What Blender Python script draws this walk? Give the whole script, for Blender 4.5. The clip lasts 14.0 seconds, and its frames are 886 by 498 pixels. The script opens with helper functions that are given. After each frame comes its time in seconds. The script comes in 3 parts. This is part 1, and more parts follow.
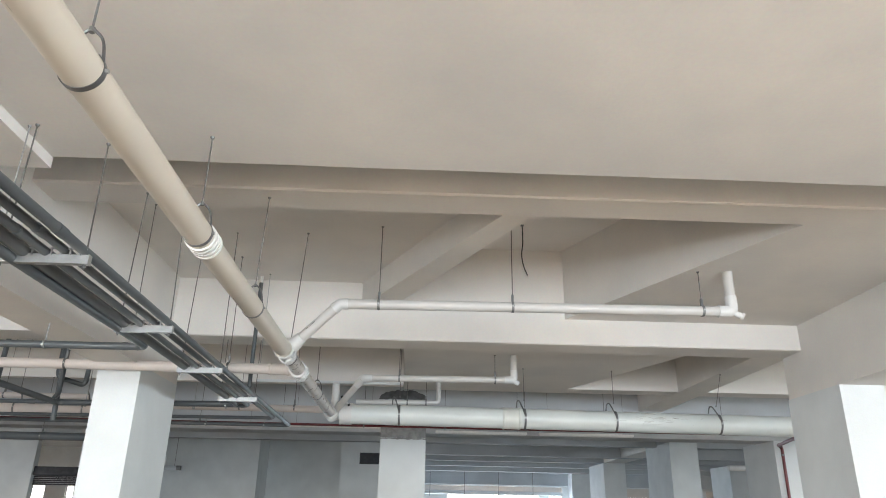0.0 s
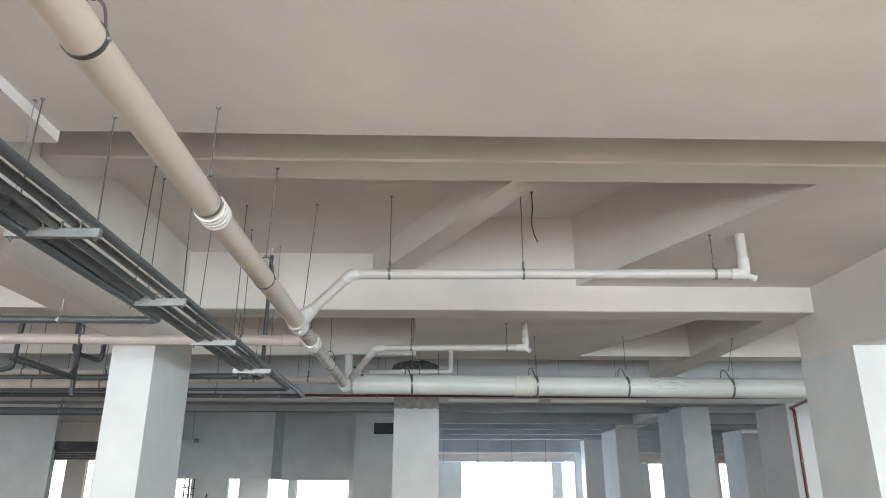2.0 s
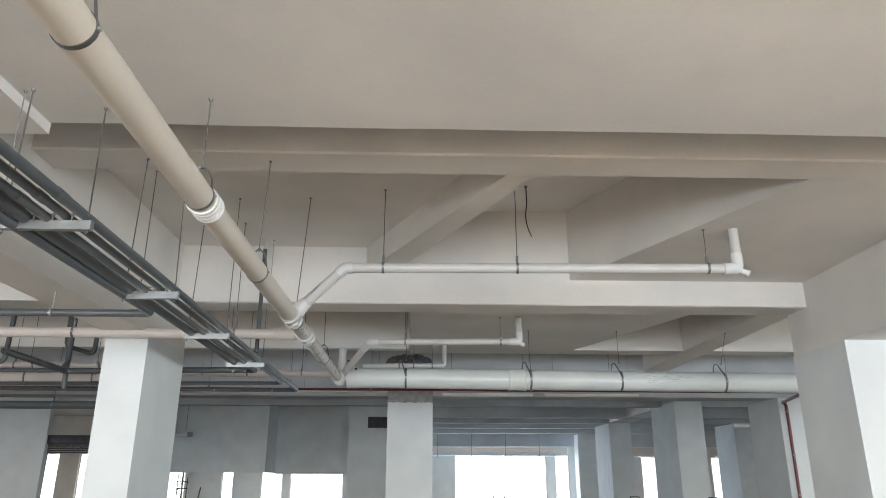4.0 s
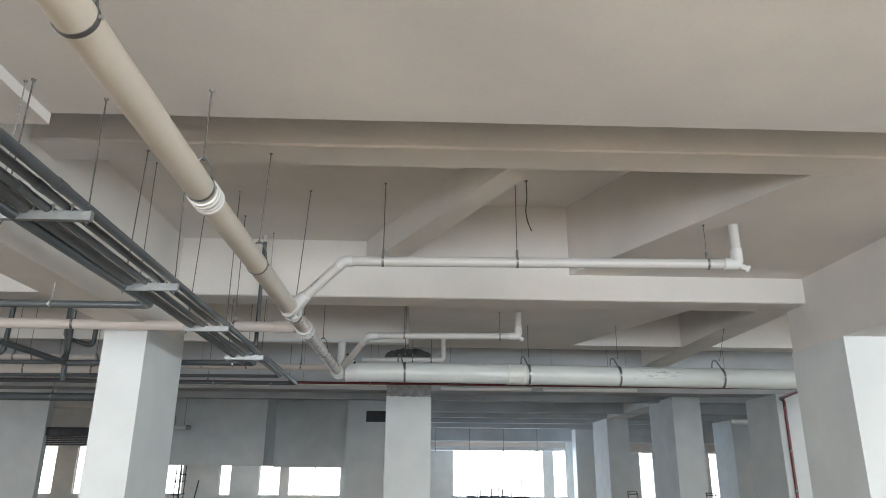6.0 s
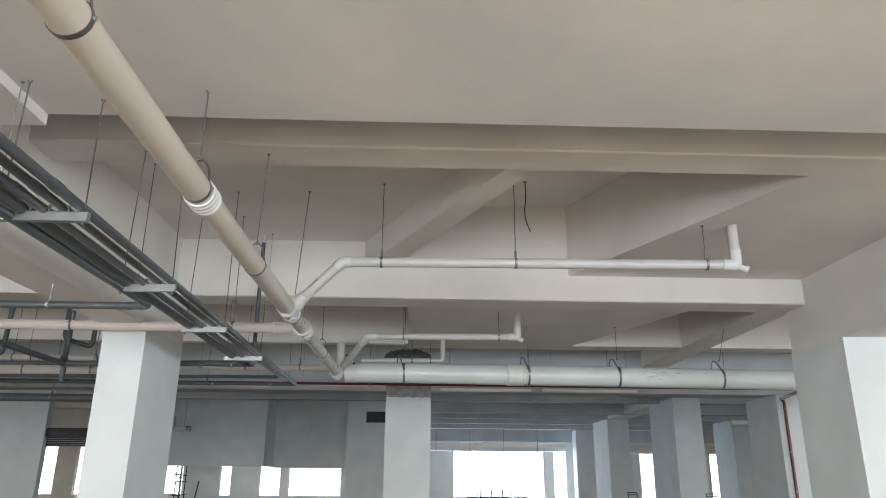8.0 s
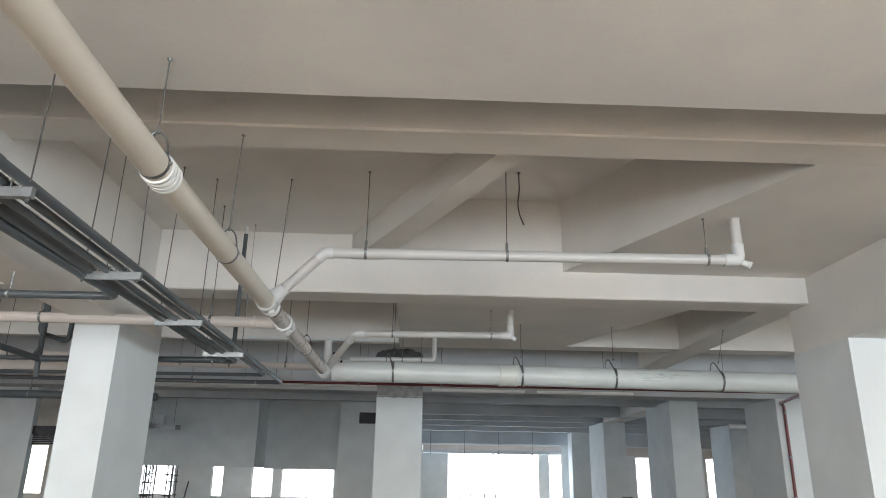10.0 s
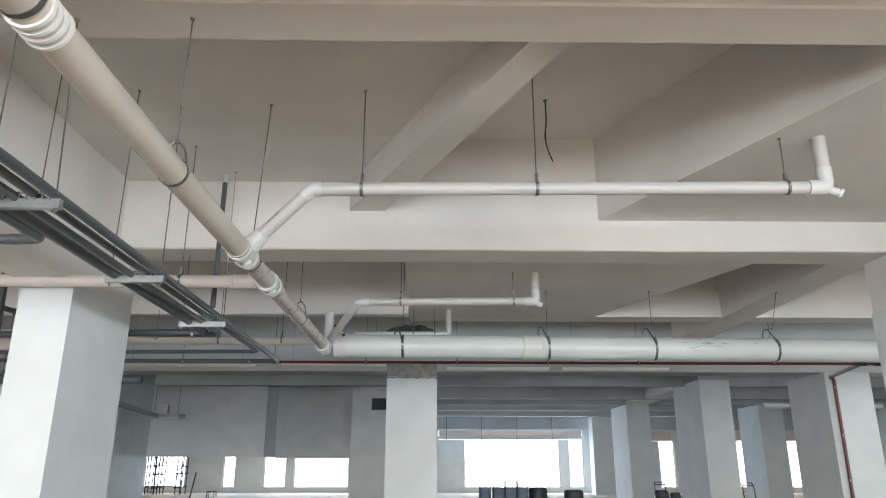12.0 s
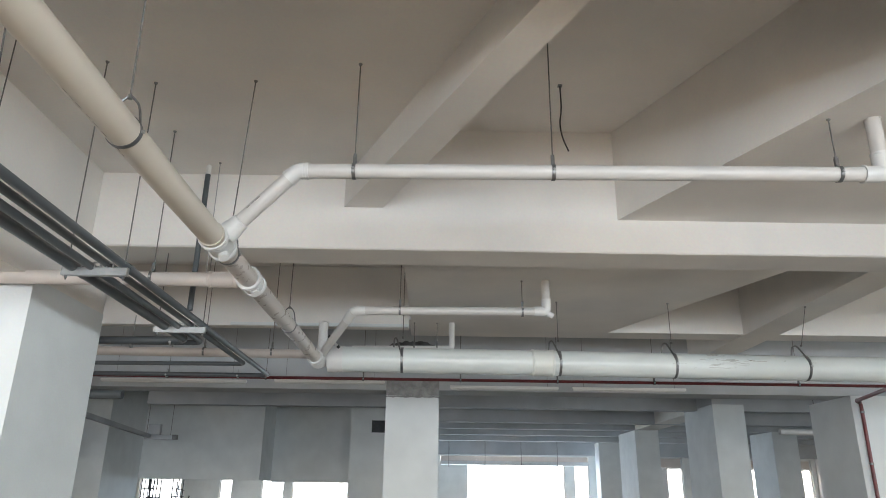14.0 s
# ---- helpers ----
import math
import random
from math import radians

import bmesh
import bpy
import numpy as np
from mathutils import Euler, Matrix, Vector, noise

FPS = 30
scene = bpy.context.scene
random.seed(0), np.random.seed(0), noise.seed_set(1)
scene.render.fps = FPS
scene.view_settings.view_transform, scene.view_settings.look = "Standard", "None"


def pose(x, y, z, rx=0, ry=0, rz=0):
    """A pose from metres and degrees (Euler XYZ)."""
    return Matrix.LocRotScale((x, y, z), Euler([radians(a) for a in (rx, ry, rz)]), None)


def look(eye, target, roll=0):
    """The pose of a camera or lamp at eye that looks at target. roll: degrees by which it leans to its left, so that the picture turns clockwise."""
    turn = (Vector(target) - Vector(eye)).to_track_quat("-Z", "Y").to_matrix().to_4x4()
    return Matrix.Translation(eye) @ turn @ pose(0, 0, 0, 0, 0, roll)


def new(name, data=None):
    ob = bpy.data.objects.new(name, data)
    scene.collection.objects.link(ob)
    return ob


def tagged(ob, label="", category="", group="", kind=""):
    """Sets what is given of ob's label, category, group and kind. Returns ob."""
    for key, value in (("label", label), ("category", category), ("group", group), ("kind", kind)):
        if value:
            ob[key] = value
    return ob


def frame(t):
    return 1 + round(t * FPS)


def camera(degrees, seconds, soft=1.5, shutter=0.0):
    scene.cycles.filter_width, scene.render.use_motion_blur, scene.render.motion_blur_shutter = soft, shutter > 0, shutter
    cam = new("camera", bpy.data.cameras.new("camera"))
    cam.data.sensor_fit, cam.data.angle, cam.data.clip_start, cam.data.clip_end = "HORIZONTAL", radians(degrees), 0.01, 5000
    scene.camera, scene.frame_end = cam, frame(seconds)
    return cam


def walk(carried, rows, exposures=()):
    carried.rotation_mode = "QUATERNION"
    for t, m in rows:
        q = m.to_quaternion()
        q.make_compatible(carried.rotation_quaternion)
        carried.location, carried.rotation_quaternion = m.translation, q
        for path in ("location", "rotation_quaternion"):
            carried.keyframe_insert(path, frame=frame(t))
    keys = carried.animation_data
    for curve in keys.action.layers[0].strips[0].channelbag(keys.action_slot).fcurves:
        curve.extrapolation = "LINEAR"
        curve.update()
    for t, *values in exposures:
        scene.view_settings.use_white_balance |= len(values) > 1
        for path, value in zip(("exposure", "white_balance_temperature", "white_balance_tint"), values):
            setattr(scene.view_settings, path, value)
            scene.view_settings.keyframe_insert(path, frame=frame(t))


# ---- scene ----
# camera and walk: seconds, x, y, z, pitch, roll, yaw
cam = camera(64.89, 14.0, soft=0.95)
PATH = [
    (0, 0.000, 0.000, 1.500, 21.227, -0.972, -2.403),
    (0.5, -0.007, 0.012, 1.484, 20.021, -0.593, -2.082),
    (1, -0.012, 0.037, 1.483, 19.501, -0.665, -2.120),
    (1.5, -0.007, 0.037, 1.477, 19.788, -0.417, -1.797),
    (2, -0.007, 0.034, 1.474, 18.891, -0.091, -1.293),
    (2.5, -0.008, 0.037, 1.475, 18.811, -0.330, -1.471),
    (3, 0.001, 0.034, 1.472, 18.545, -0.298, -1.615),
    (5.5, -0.003, 0.057, 1.469, 18.326, -0.040, -1.903),
    (6, -0.009, 0.052, 1.461, 18.022, -0.422, -1.954),
    (6.5, -0.005, 0.066, 1.459, 17.795, -0.238, -2.345),
    (7, 0.003, 0.064, 1.462, 18.374, -0.341, -2.070),
    (7.5, -0.003, 0.053, 1.464, 18.244, -0.281, -1.995),
    (9.8, 0.147, 0.247, 1.467, 17.747, -1.583, -1.315),
    (10, 0.134, 0.429, 1.478, 18.233, -0.915, -2.211),
    (10.5, 0.176, 0.782, 1.462, 19.668, -0.849, -1.532),
    (11, 0.206, 1.127, 1.473, 19.046, -1.031, -0.172),
    (11.5, 0.133, 1.494, 1.471, 17.376, 0.185, -1.150),
    (12, 0.158, 1.836, 1.465, 17.287, -0.046, -0.912),
    (12.5, 0.115, 2.100, 1.456, 17.614, -0.270, -1.515),
    (13, 0.083, 2.314, 1.460, 17.400, 0.621, -3.681),
    (13.5, 0.161, 2.492, 1.464, 18.203, 0.578, -1.958),
    (14, 0.182, 2.572, 1.454, 19.236, -0.668, -0.743),
]
EXPO = 1.3
walk(cam, [(t, pose(x, y, z, 90 + p, r, w)) for t, x, y, z, p, r, w in PATH],
     exposures=[(0.0, EXPO + 0.01), (0.5, EXPO - 0.01), (1.0, EXPO - 0.16), (3.0, EXPO - 0.2), (5.5, EXPO - 0.36), (7.5, EXPO - 0.38), (10.0, EXPO - 0.37), (10.5, EXPO - 0.43), (11.0, EXPO - 0.1), (12.5, EXPO - 0.11), (14.0, EXPO - 0.13)])

# ---- world, sun and openings ----
world = bpy.data.worlds.new("world")
scene.world = world
world.use_nodes = True
wn = world.node_tree
sky = wn.nodes.new("ShaderNodeTexSky")
sky.sky_type, sky.sun_disc = "NISHITA", False
sky.sun_elevation, sky.sun_rotation = radians(27), radians(192)
wn.nodes["Background"].inputs["Strength"].default_value = 0.12
wn.links.new(sky.outputs["Color"], wn.nodes["Background"].inputs["Color"])


def lamp(name, kind, m, energy, colour, **kw):
    data = bpy.data.lights.new(name, kind)
    data.energy, data.color = energy, colour
    for k, v in kw.items():
        if k == "size":
            data.size = v
        elif k == "size_y":
            data.shape, data.size_y = "RECTANGLE", v
        elif k == "angle":
            data.angle = v
    ob = new(name, data)
    ob.matrix_world = m
    return ob


lamp("sun", "SUN", look((-6.4, -30, 15.6), (0, 0, 0)), 5.0, (1.0, 0.76, 0.52), angle=radians(0.6))
# daylight standing in the wide openings of the facade behind, and of the far facade
lamp("opening_fill_light", "AREA", pose(1, -8.9, 1.9, 90, 0, 0), 1480, (0.80, 0.91, 1.0), size=26, size_y=3.0)
lamp("opening_fill_light", "AREA", pose(0, 43.7, 1.7, -90, 0, 0), 520, (0.60, 0.80, 1.0), size=26, size_y=2.4)
# two fill lamps added at the side walls to brighten bays and floor bounce
lamp("opening_fill_light", "AREA", pose(21.6, 3.5, 1.9, 90, 0, 90), 740, (0.80, 0.92, 1.0), size=23, size_y=1.9)
lamp("opening_fill_light", "AREA", pose(-25.6, 5, 1.9, 90, 0, -90), 520, (0.88, 0.94, 1.0), size=26, size_y=1.9)


# ---- materials ----
def mat(name, col, rough=0.7, metal=0.0, var=0.06, scale=3.0, fine=60.0, bump=0.1, spec=0.5, tint=None, detail=5.0):
    m = bpy.data.materials.new(name)
    m.use_nodes = True
    t = m.node_tree
    n, l = t.nodes, t.links
    b = n["Principled BSDF"]
    b.inputs["Metallic"].default_value = metal
    b.inputs["Specular IOR Level"].default_value = spec
    co = n.new("ShaderNodeTexCoord")
    n1 = n.new("ShaderNodeTexNoise")
    n1.inputs["Scale"].default_value, n1.inputs["Detail"].default_value = scale, detail
    n2 = n.new("ShaderNodeTexNoise")
    n2.inputs["Scale"].default_value, n2.inputs["Detail"].default_value = fine, 3.0
    for q in (n1, n2):
        l.new(co.outputs["Object"], q.inputs["Vector"])
    r = n.new("ShaderNodeValToRGB")
    lo = [max(0, c * (1 - var * 2)) for c in col]
    hi = [min(1, c * (1 + var)) for c in (tint or col)]
    r.color_ramp.elements[0].position, r.color_ramp.elements[1].position = 0.3, 0.7
    r.color_ramp.elements[0].color, r.color_ramp.elements[1].color = (*lo, 1), (*hi, 1)
    l.new(n1.outputs["Fac"], r.inputs["Fac"])
    mx = n.new("ShaderNodeMix")
    mx.data_type, mx.blend_type = "RGBA", "MULTIPLY"
    mx.inputs["Factor"].default_value = var * 2
    l.new(r.outputs["Color"], mx.inputs["A"])
    l.new(n2.outputs["Color"], mx.inputs["B"])
    l.new(mx.outputs["Result"], b.inputs["Base Color"])
    rr = n.new("ShaderNodeMapRange")
    rr.inputs["To Min"].default_value, rr.inputs["To Max"].default_value = max(0.05, rough - 0.1), min(1, rough + 0.1)
    l.new(n2.outputs["Fac"], rr.inputs["Value"])
    l.new(rr.outputs["Result"], b.inputs["Roughness"])
    if bump:
        bp = n.new("ShaderNodeBump")
        bp.inputs["Strength"].default_value, bp.inputs["Distance"].default_value = bump, 0.01
        ad = n.new("ShaderNodeMath")
        l.new(n1.outputs["Fac"], ad.inputs[0])
        l.new(n2.outputs["Fac"], ad.inputs[1])
        l.new(ad.outputs["Value"], bp.inputs["Height"])
        l.new(bp.outputs["Normal"], b.inputs["Normal"])
    return m


# wall white cooled and ceiling white warmed: daylight and floor bounce put into colour
PAINT = mat("cool_lit_wall_paint", (0.695, 0.722, 0.727), 0.75, var=0.04, scale=1.6, fine=45, bump=0.12, spec=0.3)
CEIL = mat("warm_lit_ceiling_paint", (0.780, 0.757, 0.733), 0.8, var=0.05, scale=0.8, fine=38, bump=0.12, spec=0.25, tint=(0.80, 0.762, 0.716))
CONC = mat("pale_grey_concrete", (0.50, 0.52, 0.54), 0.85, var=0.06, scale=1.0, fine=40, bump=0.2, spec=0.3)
PATCH = mat("rough_cement_patch", (0.40, 0.40, 0.40), 0.95, var=0.15, scale=9, fine=70, bump=0.6)
STAIN = mat("dark_cement_patch", (0.13, 0.135, 0.14), 0.95, var=0.2, scale=9, fine=70, bump=0.6)
FLOOR = mat("dusty_concrete_floor", (0.49, 0.405, 0.322), 0.8, var=0.12, scale=0.8, fine=25, bump=0.2)
SOIL = mat("bare_ground", (0.38, 0.27, 0.17), 0.95, var=0.2, scale=0.4, fine=9, bump=0.4)
PVC = mat("white_pvc", (0.64, 0.635, 0.62), 0.32, var=0.025, scale=2.5, fine=30, bump=0.02)
PVCR = mat("warm_grey_pvc", (0.55, 0.53, 0.505), 0.33, var=0.025, scale=2.5, fine=30, bump=0.02)
PVCW = mat("bright_white_pvc", (0.80, 0.80, 0.78), 0.35, var=0.02, scale=2.5, fine=30, bump=0.02)
PVCC = mat("cream_pvc", (0.59, 0.535, 0.455), 0.38, var=0.03, scale=2.0, fine=30, bump=0.02)
PVCB = mat("brownish_grey_pvc", (0.50, 0.455, 0.41), 0.3, var=0.012, scale=1.0, fine=12, bump=0)
PVCX = mat("pale_pink_pvc", (0.64, 0.58, 0.54), 0.35, var=0.03, scale=2.0, fine=30, bump=0.02)
PVCY = mat("yellowed_pvc", (0.67, 0.68, 0.635), 0.4, var=0.03, scale=4.0, fine=30, bump=0.02)
PVCG = mat("grey_white_pvc", (0.64, 0.67, 0.65), 0.34, var=0.03, scale=2.0, fine=30, bump=0.02)
GREY = mat("grey_conduit_plastic", (0.082, 0.092, 0.098), 0.34, var=0.02, scale=1.5, fine=8, bump=0)
GALV = mat("galvanised_steel", (0.44, 0.45, 0.445), 0.38, 0.75, var=0.1, scale=12, fine=90, bump=0.05)
ROD = mat("threaded_steel_rod", (0.15, 0.143, 0.135), 0.55, 0.3, var=0.12, scale=20, fine=400, bump=0.3)
CLAMP = mat("dull_steel_clamp", (0.22, 0.22, 0.22), 0.4, 0.8, var=0.1, scale=15, fine=90, bump=0.05)
RUST = mat("rusty_brown_elbow", (0.07, 0.03, 0.025), 0.6, var=0.15, scale=9, fine=60, bump=0.1)
SCUFF = mat("grey_scuff", (0.36, 0.34, 0.31), 0.7, var=0.2, scale=30, fine=90, bump=0.02)
RED = mat("red_pipe_paint", (0.15, 0.018, 0.022), 0.4, var=0.1, scale=5, fine=40, bump=0.03)
BLACK = mat("black_rubber", (0.03, 0.03, 0.032), 0.6, var=0.2, scale=6, fine=60, bump=0.1)
DARK = mat("dark_steel", (0.06, 0.06, 0.065), 0.5, 0.5, var=0.15, scale=8, fine=70, bump=0.05)
BLUE = mat("blue_grey_sheet", (0.16, 0.21, 0.27), 0.6, var=0.15, scale=5, fine=50, bump=0.1)
WOOD = mat("plywood", (0.38, 0.30, 0.2), 0.7, var=0.15, scale=4, fine=60, bump=0.1)
ALU = mat("white_window_frame", (0.7, 0.71, 0.72), 0.4, var=0.03, scale=4, fine=60, bump=0.02)


# ---- mesh tools ----
def link(name, bm, material, parent=None, smooth=True):
    me = bpy.data.meshes.new(name)
    bmesh.ops.recalc_face_normals(bm, faces=bm.faces[:])
    bm.to_mesh(me)
    bm.free()
    me.materials.append(material)
    if smooth:
        me.set_sharp_from_angle(angle=radians(35))
        for p in me.polygons:
            p.use_smooth = True
    ob = new(name, me)
    if parent is not None:
        ob.parent = parent
    return ob


def part(name, bm, material, parent, label=""):
    return tagged(link(name, bm, material, parent), label)


def thing(name, label, category, group="", kind="", at=(0, 0, 0)):
    ob = new(name)
    ob.location = at
    ob.empty_display_size = 0.1
    return tagged(ob, label, category, group, kind)


def struct(name, bm, material, label="", category=""):
    return tagged(link(name, bm, material, None, False), label, category, "", "structure")


def box(bm, x0, x1, y0, y1, z0, z1, bevel=0.0):
    vs = [bm.verts.new(p) for p in ((x0, y0, z0), (x1, y0, z0), (x1, y1, z0), (x0, y1, z0),
                                    (x0, y0, z1), (x1, y0, z1), (x1, y1, z1), (x0, y1, z1))]
    fs = [bm.faces.new([vs[i] for i in f]) for f in ((0, 3, 2, 1), (4, 5, 6, 7), (0, 1, 5, 4), (1, 2, 6, 5), (2, 3, 7, 6), (3, 0, 4, 7))]
    if bevel:
        es = list({e for f in fs for e in f.edges})
        bmesh.ops.bevel(bm, geom=es, offset=bevel, segments=2, profile=0.5, affect="EDGES")
    return bm


def boxes(*rows, bevel=0.0):
    bm = bmesh.new()
    for r in rows:
        box(bm, *r, bevel=bevel)
    return bm


def prism(bm, outline, z0, z1):
    lo = [bm.verts.new((x, y, z0)) for x, y in outline]
    hi = [bm.verts.new((x, y, z1)) for x, y in outline]
    bm.faces.new(lo[::-1])
    bm.faces.new(hi)
    n = len(lo)
    for i in range(n):
        bm.faces.new((lo[i], lo[(i + 1) % n], hi[(i + 1) % n], hi[i]))
    return bm


def sweep(bm, pts, r, seg=20, cap=True, closed=False):
    """A round tube along the points; r is one radius or one for each point."""
    pts = [Vector(p) for p in pts]
    n = len(pts)
    rs = r if isinstance(r, (list, tuple)) else [r] * n
    rings, nrm = [], None
    for i, p in enumerate(pts):
        if closed:
            d = (pts[(i + 1) % n] - pts[i - 1]).normalized()
        else:
            d = (pts[min(i + 1, n - 1)] - pts[max(i - 1, 0)]).normalized()
        if nrm is None:
            nrm = d.orthogonal().normalized()
        nrm = (nrm - d * nrm.dot(d)).normalized()
        side = d.cross(nrm)
        rings.append([bm.verts.new(p + (nrm * math.cos(a) + side * math.sin(a)) * rs[i]) for a in [2 * math.pi * k / seg for k in range(seg)]])
    for i in range(n if closed else n - 1):
        a, b = rings[i], rings[(i + 1) % n]
        for k in range(seg):
            bm.faces.new((a[k], a[(k + 1) % seg], b[(k + 1) % seg], b[k]))
    if cap and not closed:
        bm.faces.new(rings[0][::-1])
        bm.faces.new(rings[-1])
    return bm


def rounded(pts, rad, steps=6):
    """The points of a line with its corners rounded."""
    pts = [Vector(p) for p in pts]
    out = [pts[0]]
    for a, b, c in zip(pts, pts[1:], pts[2:]):
        u, v = (a - b).normalized(), (c - b).normalized()
        s, e = b + u * min(rad, (a - b).length * 0.45), b + v * min(rad, (c - b).length * 0.45)
        for k in range(steps + 1):
            t = k / steps
            out.append(s * (1 - t) ** 2 + b * 2 * t * (1 - t) + e * t * t)
    out.append(pts[-1])
    return out


def tube(a, b, r, seg=20):
    return sweep(bmesh.new(), [a, b], r, seg)


def ring(centre, axis, r, half, thick=0.004, seg=28):
    """A closed band round a pipe: a short thick-walled sleeve."""
    bm = bmesh.new()
    c, d = Vector(centre), Vector(axis).normalized()
    u = d.orthogonal().normalized()
    v = d.cross(u)
    loops = []
    for rad, off in ((r, -half), (r + thick, -half), (r + thick, half), (r, half)):
        loops.append([bm.verts.new(c + d * off + (u * math.cos(a) + v * math.sin(a)) * rad) for a in [2 * math.pi * k / seg for k in range(seg)]])
    for i in range(4):
        p, q = loops[i], loops[(i + 1) % 4]
        for k in range(seg):
            bm.faces.new((p[k], p[(k + 1) % seg], q[(k + 1) % seg], q[k]))
    return bm


# ---- structure: floor, outside ground, facades ----
XL, XR, YB, YF = -26.0, 22.0, -9.0, 44.0
struct("ground", boxes((-900, 900, -900, 900, -0.40, -0.16)), SOIL, "bare brown earth round the building", "ground")
struct("floor", boxes((XL, XR, YB, YF + 0.3, -0.15, 0.0)), FLOOR, "dusty bare concrete floor slab", "floor")


def facade(name, along, a0, a1, at, thick, holes, sill, head, top, label):
    """A wall with openings from sill to head; along is 'x' or 'y'."""
    bm = bmesh.new()

    def put(p, q, z0, z1):
        if q - p > 0.01 and z1 - z0 > 0.01:
            if along == "x":
                box(bm, p, q, at, at + thick, z0, z1)
            else:
                box(bm, at, at + thick, p, q, z0, z1)
    cur = a0
    for p, q, *own in holes:
        lo, hi = own or (sill, head)
        put(cur, p, 0, top)
        put(p, q, 0, lo)
        put(p, q, hi, top)
        cur = q
    put(cur, a1, 0, top)
    return struct(name, bm, PAINT, label, "wall")


HOLES_FAR = [(-22.6, -21.5), (-20.3, -19.2), (-16.3, -13.95), (-11.8, -11.1), (-9.47, -8.2), (-7.75, -4.6), (0.56, 2.05, 3.12, 3.43), (2.05, 7.62, 0.25, 3.43), (7.62, 8.14, 3.12, 3.43), (8.14, 9.0, 0.25, 3.43), (10.55, 11.3, 0.25, 3.3), (12.9, 14.35, 0.25, 3.48), (17.75, 21.75, 0.25, 3.42)]
facade("wall_north", "x", XL, XR, YF, 0.3, HOLES_FAR, 0.25, 3.03, 5.6, "white painted far facade with bright openings")
facade("wall_south", "x", XL, XR, YB - 0.3, 0.3, [(-16, -9.5), (-8.8, -1), (-0.3, 7), (7.7, 16)], 0.0, 3.4, 5.6, "white painted facade with wide open bays")
# side walls and their openings are added, to close the hall and admit light
facade("wall_west", "y", YB, YF, XL - 0.3, 0.3, [(-7, -1), (1, 7), (10, 15), (18, 23), (26, 31), (34, 40)], 0.9, 2.9, 5.6, "white side wall added with guessed window openings")
facade("wall_east", "y", YB, YF, XR, 0.3, [(-7, -1), (1, 7), (10, 15)], 0.9, 2.9, 5.6, "white side wall added with guessed window openings")
# self-lit sheet beyond the far openings, stands in for blown-out daylight
GLOW = mat("glowing_sheet", (0.8, 0.82, 0.85), 0.9)
GLOW.node_tree.nodes["Principled BSDF"].inputs["Emission Color"].default_value = (0.92, 0.96, 1.0, 1)
GLOW.node_tree.nodes["Principled BSDF"].inputs["Emission Strength"].default_value = 1.6
struct("backdrop", boxes((-120, 120, 52, 52.2, -0.16, 30)), GLOW, "glowing white sheet standing in for the bright outdoors", "backdrop")

# ---- structure: ceilings ----
Z1, ZS, ZB2, ZL, ZR = 3.815, 4.055, 3.705, 4.49, 5.04
K = -0.48           # plan slope of the skewed joist
Y1, Y2, Y3, Y4, Y4B = 4.43, 5.31, 5.69, 9.066, 9.567


def skew(x, y, k=K):
    """x, at y, of a skewed line that meets the second beam at x."""
    return x + k * (y - Y4)


TOP = 5.6


def plastered(x0, x1, profile, seed, step=0.22, wave=0.0035):
    """A member running in x with the given (y, z) outline and slightly uneven hand-plastered arrises."""
    bm = bmesh.new()
    n = max(1, int((x1 - x0) / step))
    rows = []
    for i in range(n + 1):
        x = x0 + (x1 - x0) * i / n
        row = []
        for k, (y, z) in enumerate(profile):
            g = k // 2 * 7.3 + seed * 3.1
            dy = wave * noise.noise((x * 0.9, g, 0.3)) + wave * 0.5 * noise.noise((x * 2.7, g, 5.3))
            dz = wave * noise.noise((x * 0.8, g, 9.1)) + wave * 0.5 * noise.noise((x * 2.3, g, 2.7))
            row.append(bm.verts.new((x, y + dy, z + dz) if z < TOP else (x, y, z)))
        rows.append(row)
    m = len(profile)
    for a, b in zip(rows, rows[1:]):
        for k in range(m):
            bm.faces.new((a[k], a[(k + 1) % m], b[(k + 1) % m], b[k]))
    bm.faces.new(rows[0][::-1])
    bm.faces.new(rows[-1])
    return bm


struct("ceiling_entry", plastered(-2.585, XR, [(Y1, TOP), (Y1, Z1 + 0.014), (Y1 - 0.014, Z1), (YB, Z1), (YB, TOP)], 1), CEIL, "white painted low slab soffit", "ceiling")
struct("ceiling_entry_side", boxes((XL, -2.585, YB, Y1, 3.735, TOP)), CEIL, "white painted slab soffit, one step lower", "ceiling")
struct("ceiling_recess", boxes((XL, XR, Y1 - 0.05, Y2, 4.9, TOP)), CEIL, "white painted soffit of a narrow recess", "ceiling")
struct("beam_1", plastered(XL, XR, [(Y2, TOP), (Y2, ZS + 0.016), (Y2 + 0.016, ZS), (Y3, ZS), (Y3, TOP)], 2), CEIL, "white painted concrete beam", "beam")
JL, JR, KR = -0.76, -0.37, -0.446
S0 = 1.99
bm = bmesh.new()
prism(bm, [(-3.225, Y3), (skew(JL, Y3), Y3), (JL, Y4), (-3.225, Y4)], ZL, TOP)
struct("ceiling_bay", bm, CEIL, "white painted slab between beams", "ceiling")
bm = bmesh.new()
prism(bm, [(skew(JL, Y3), Y3), (skew(JR, Y3, KR), Y3), (JR, Y4), (JL, Y4)], 4.15, TOP)
struct("beam_skew", bm, CEIL, "white painted skewed concrete joist", "beam")
bm = bmesh.new()
prism(bm, [(skew(JR, Y3, KR), Y3), (skew(S0, Y3, -0.44), Y3), (S0, Y4), (JR, Y4)], ZR, TOP)
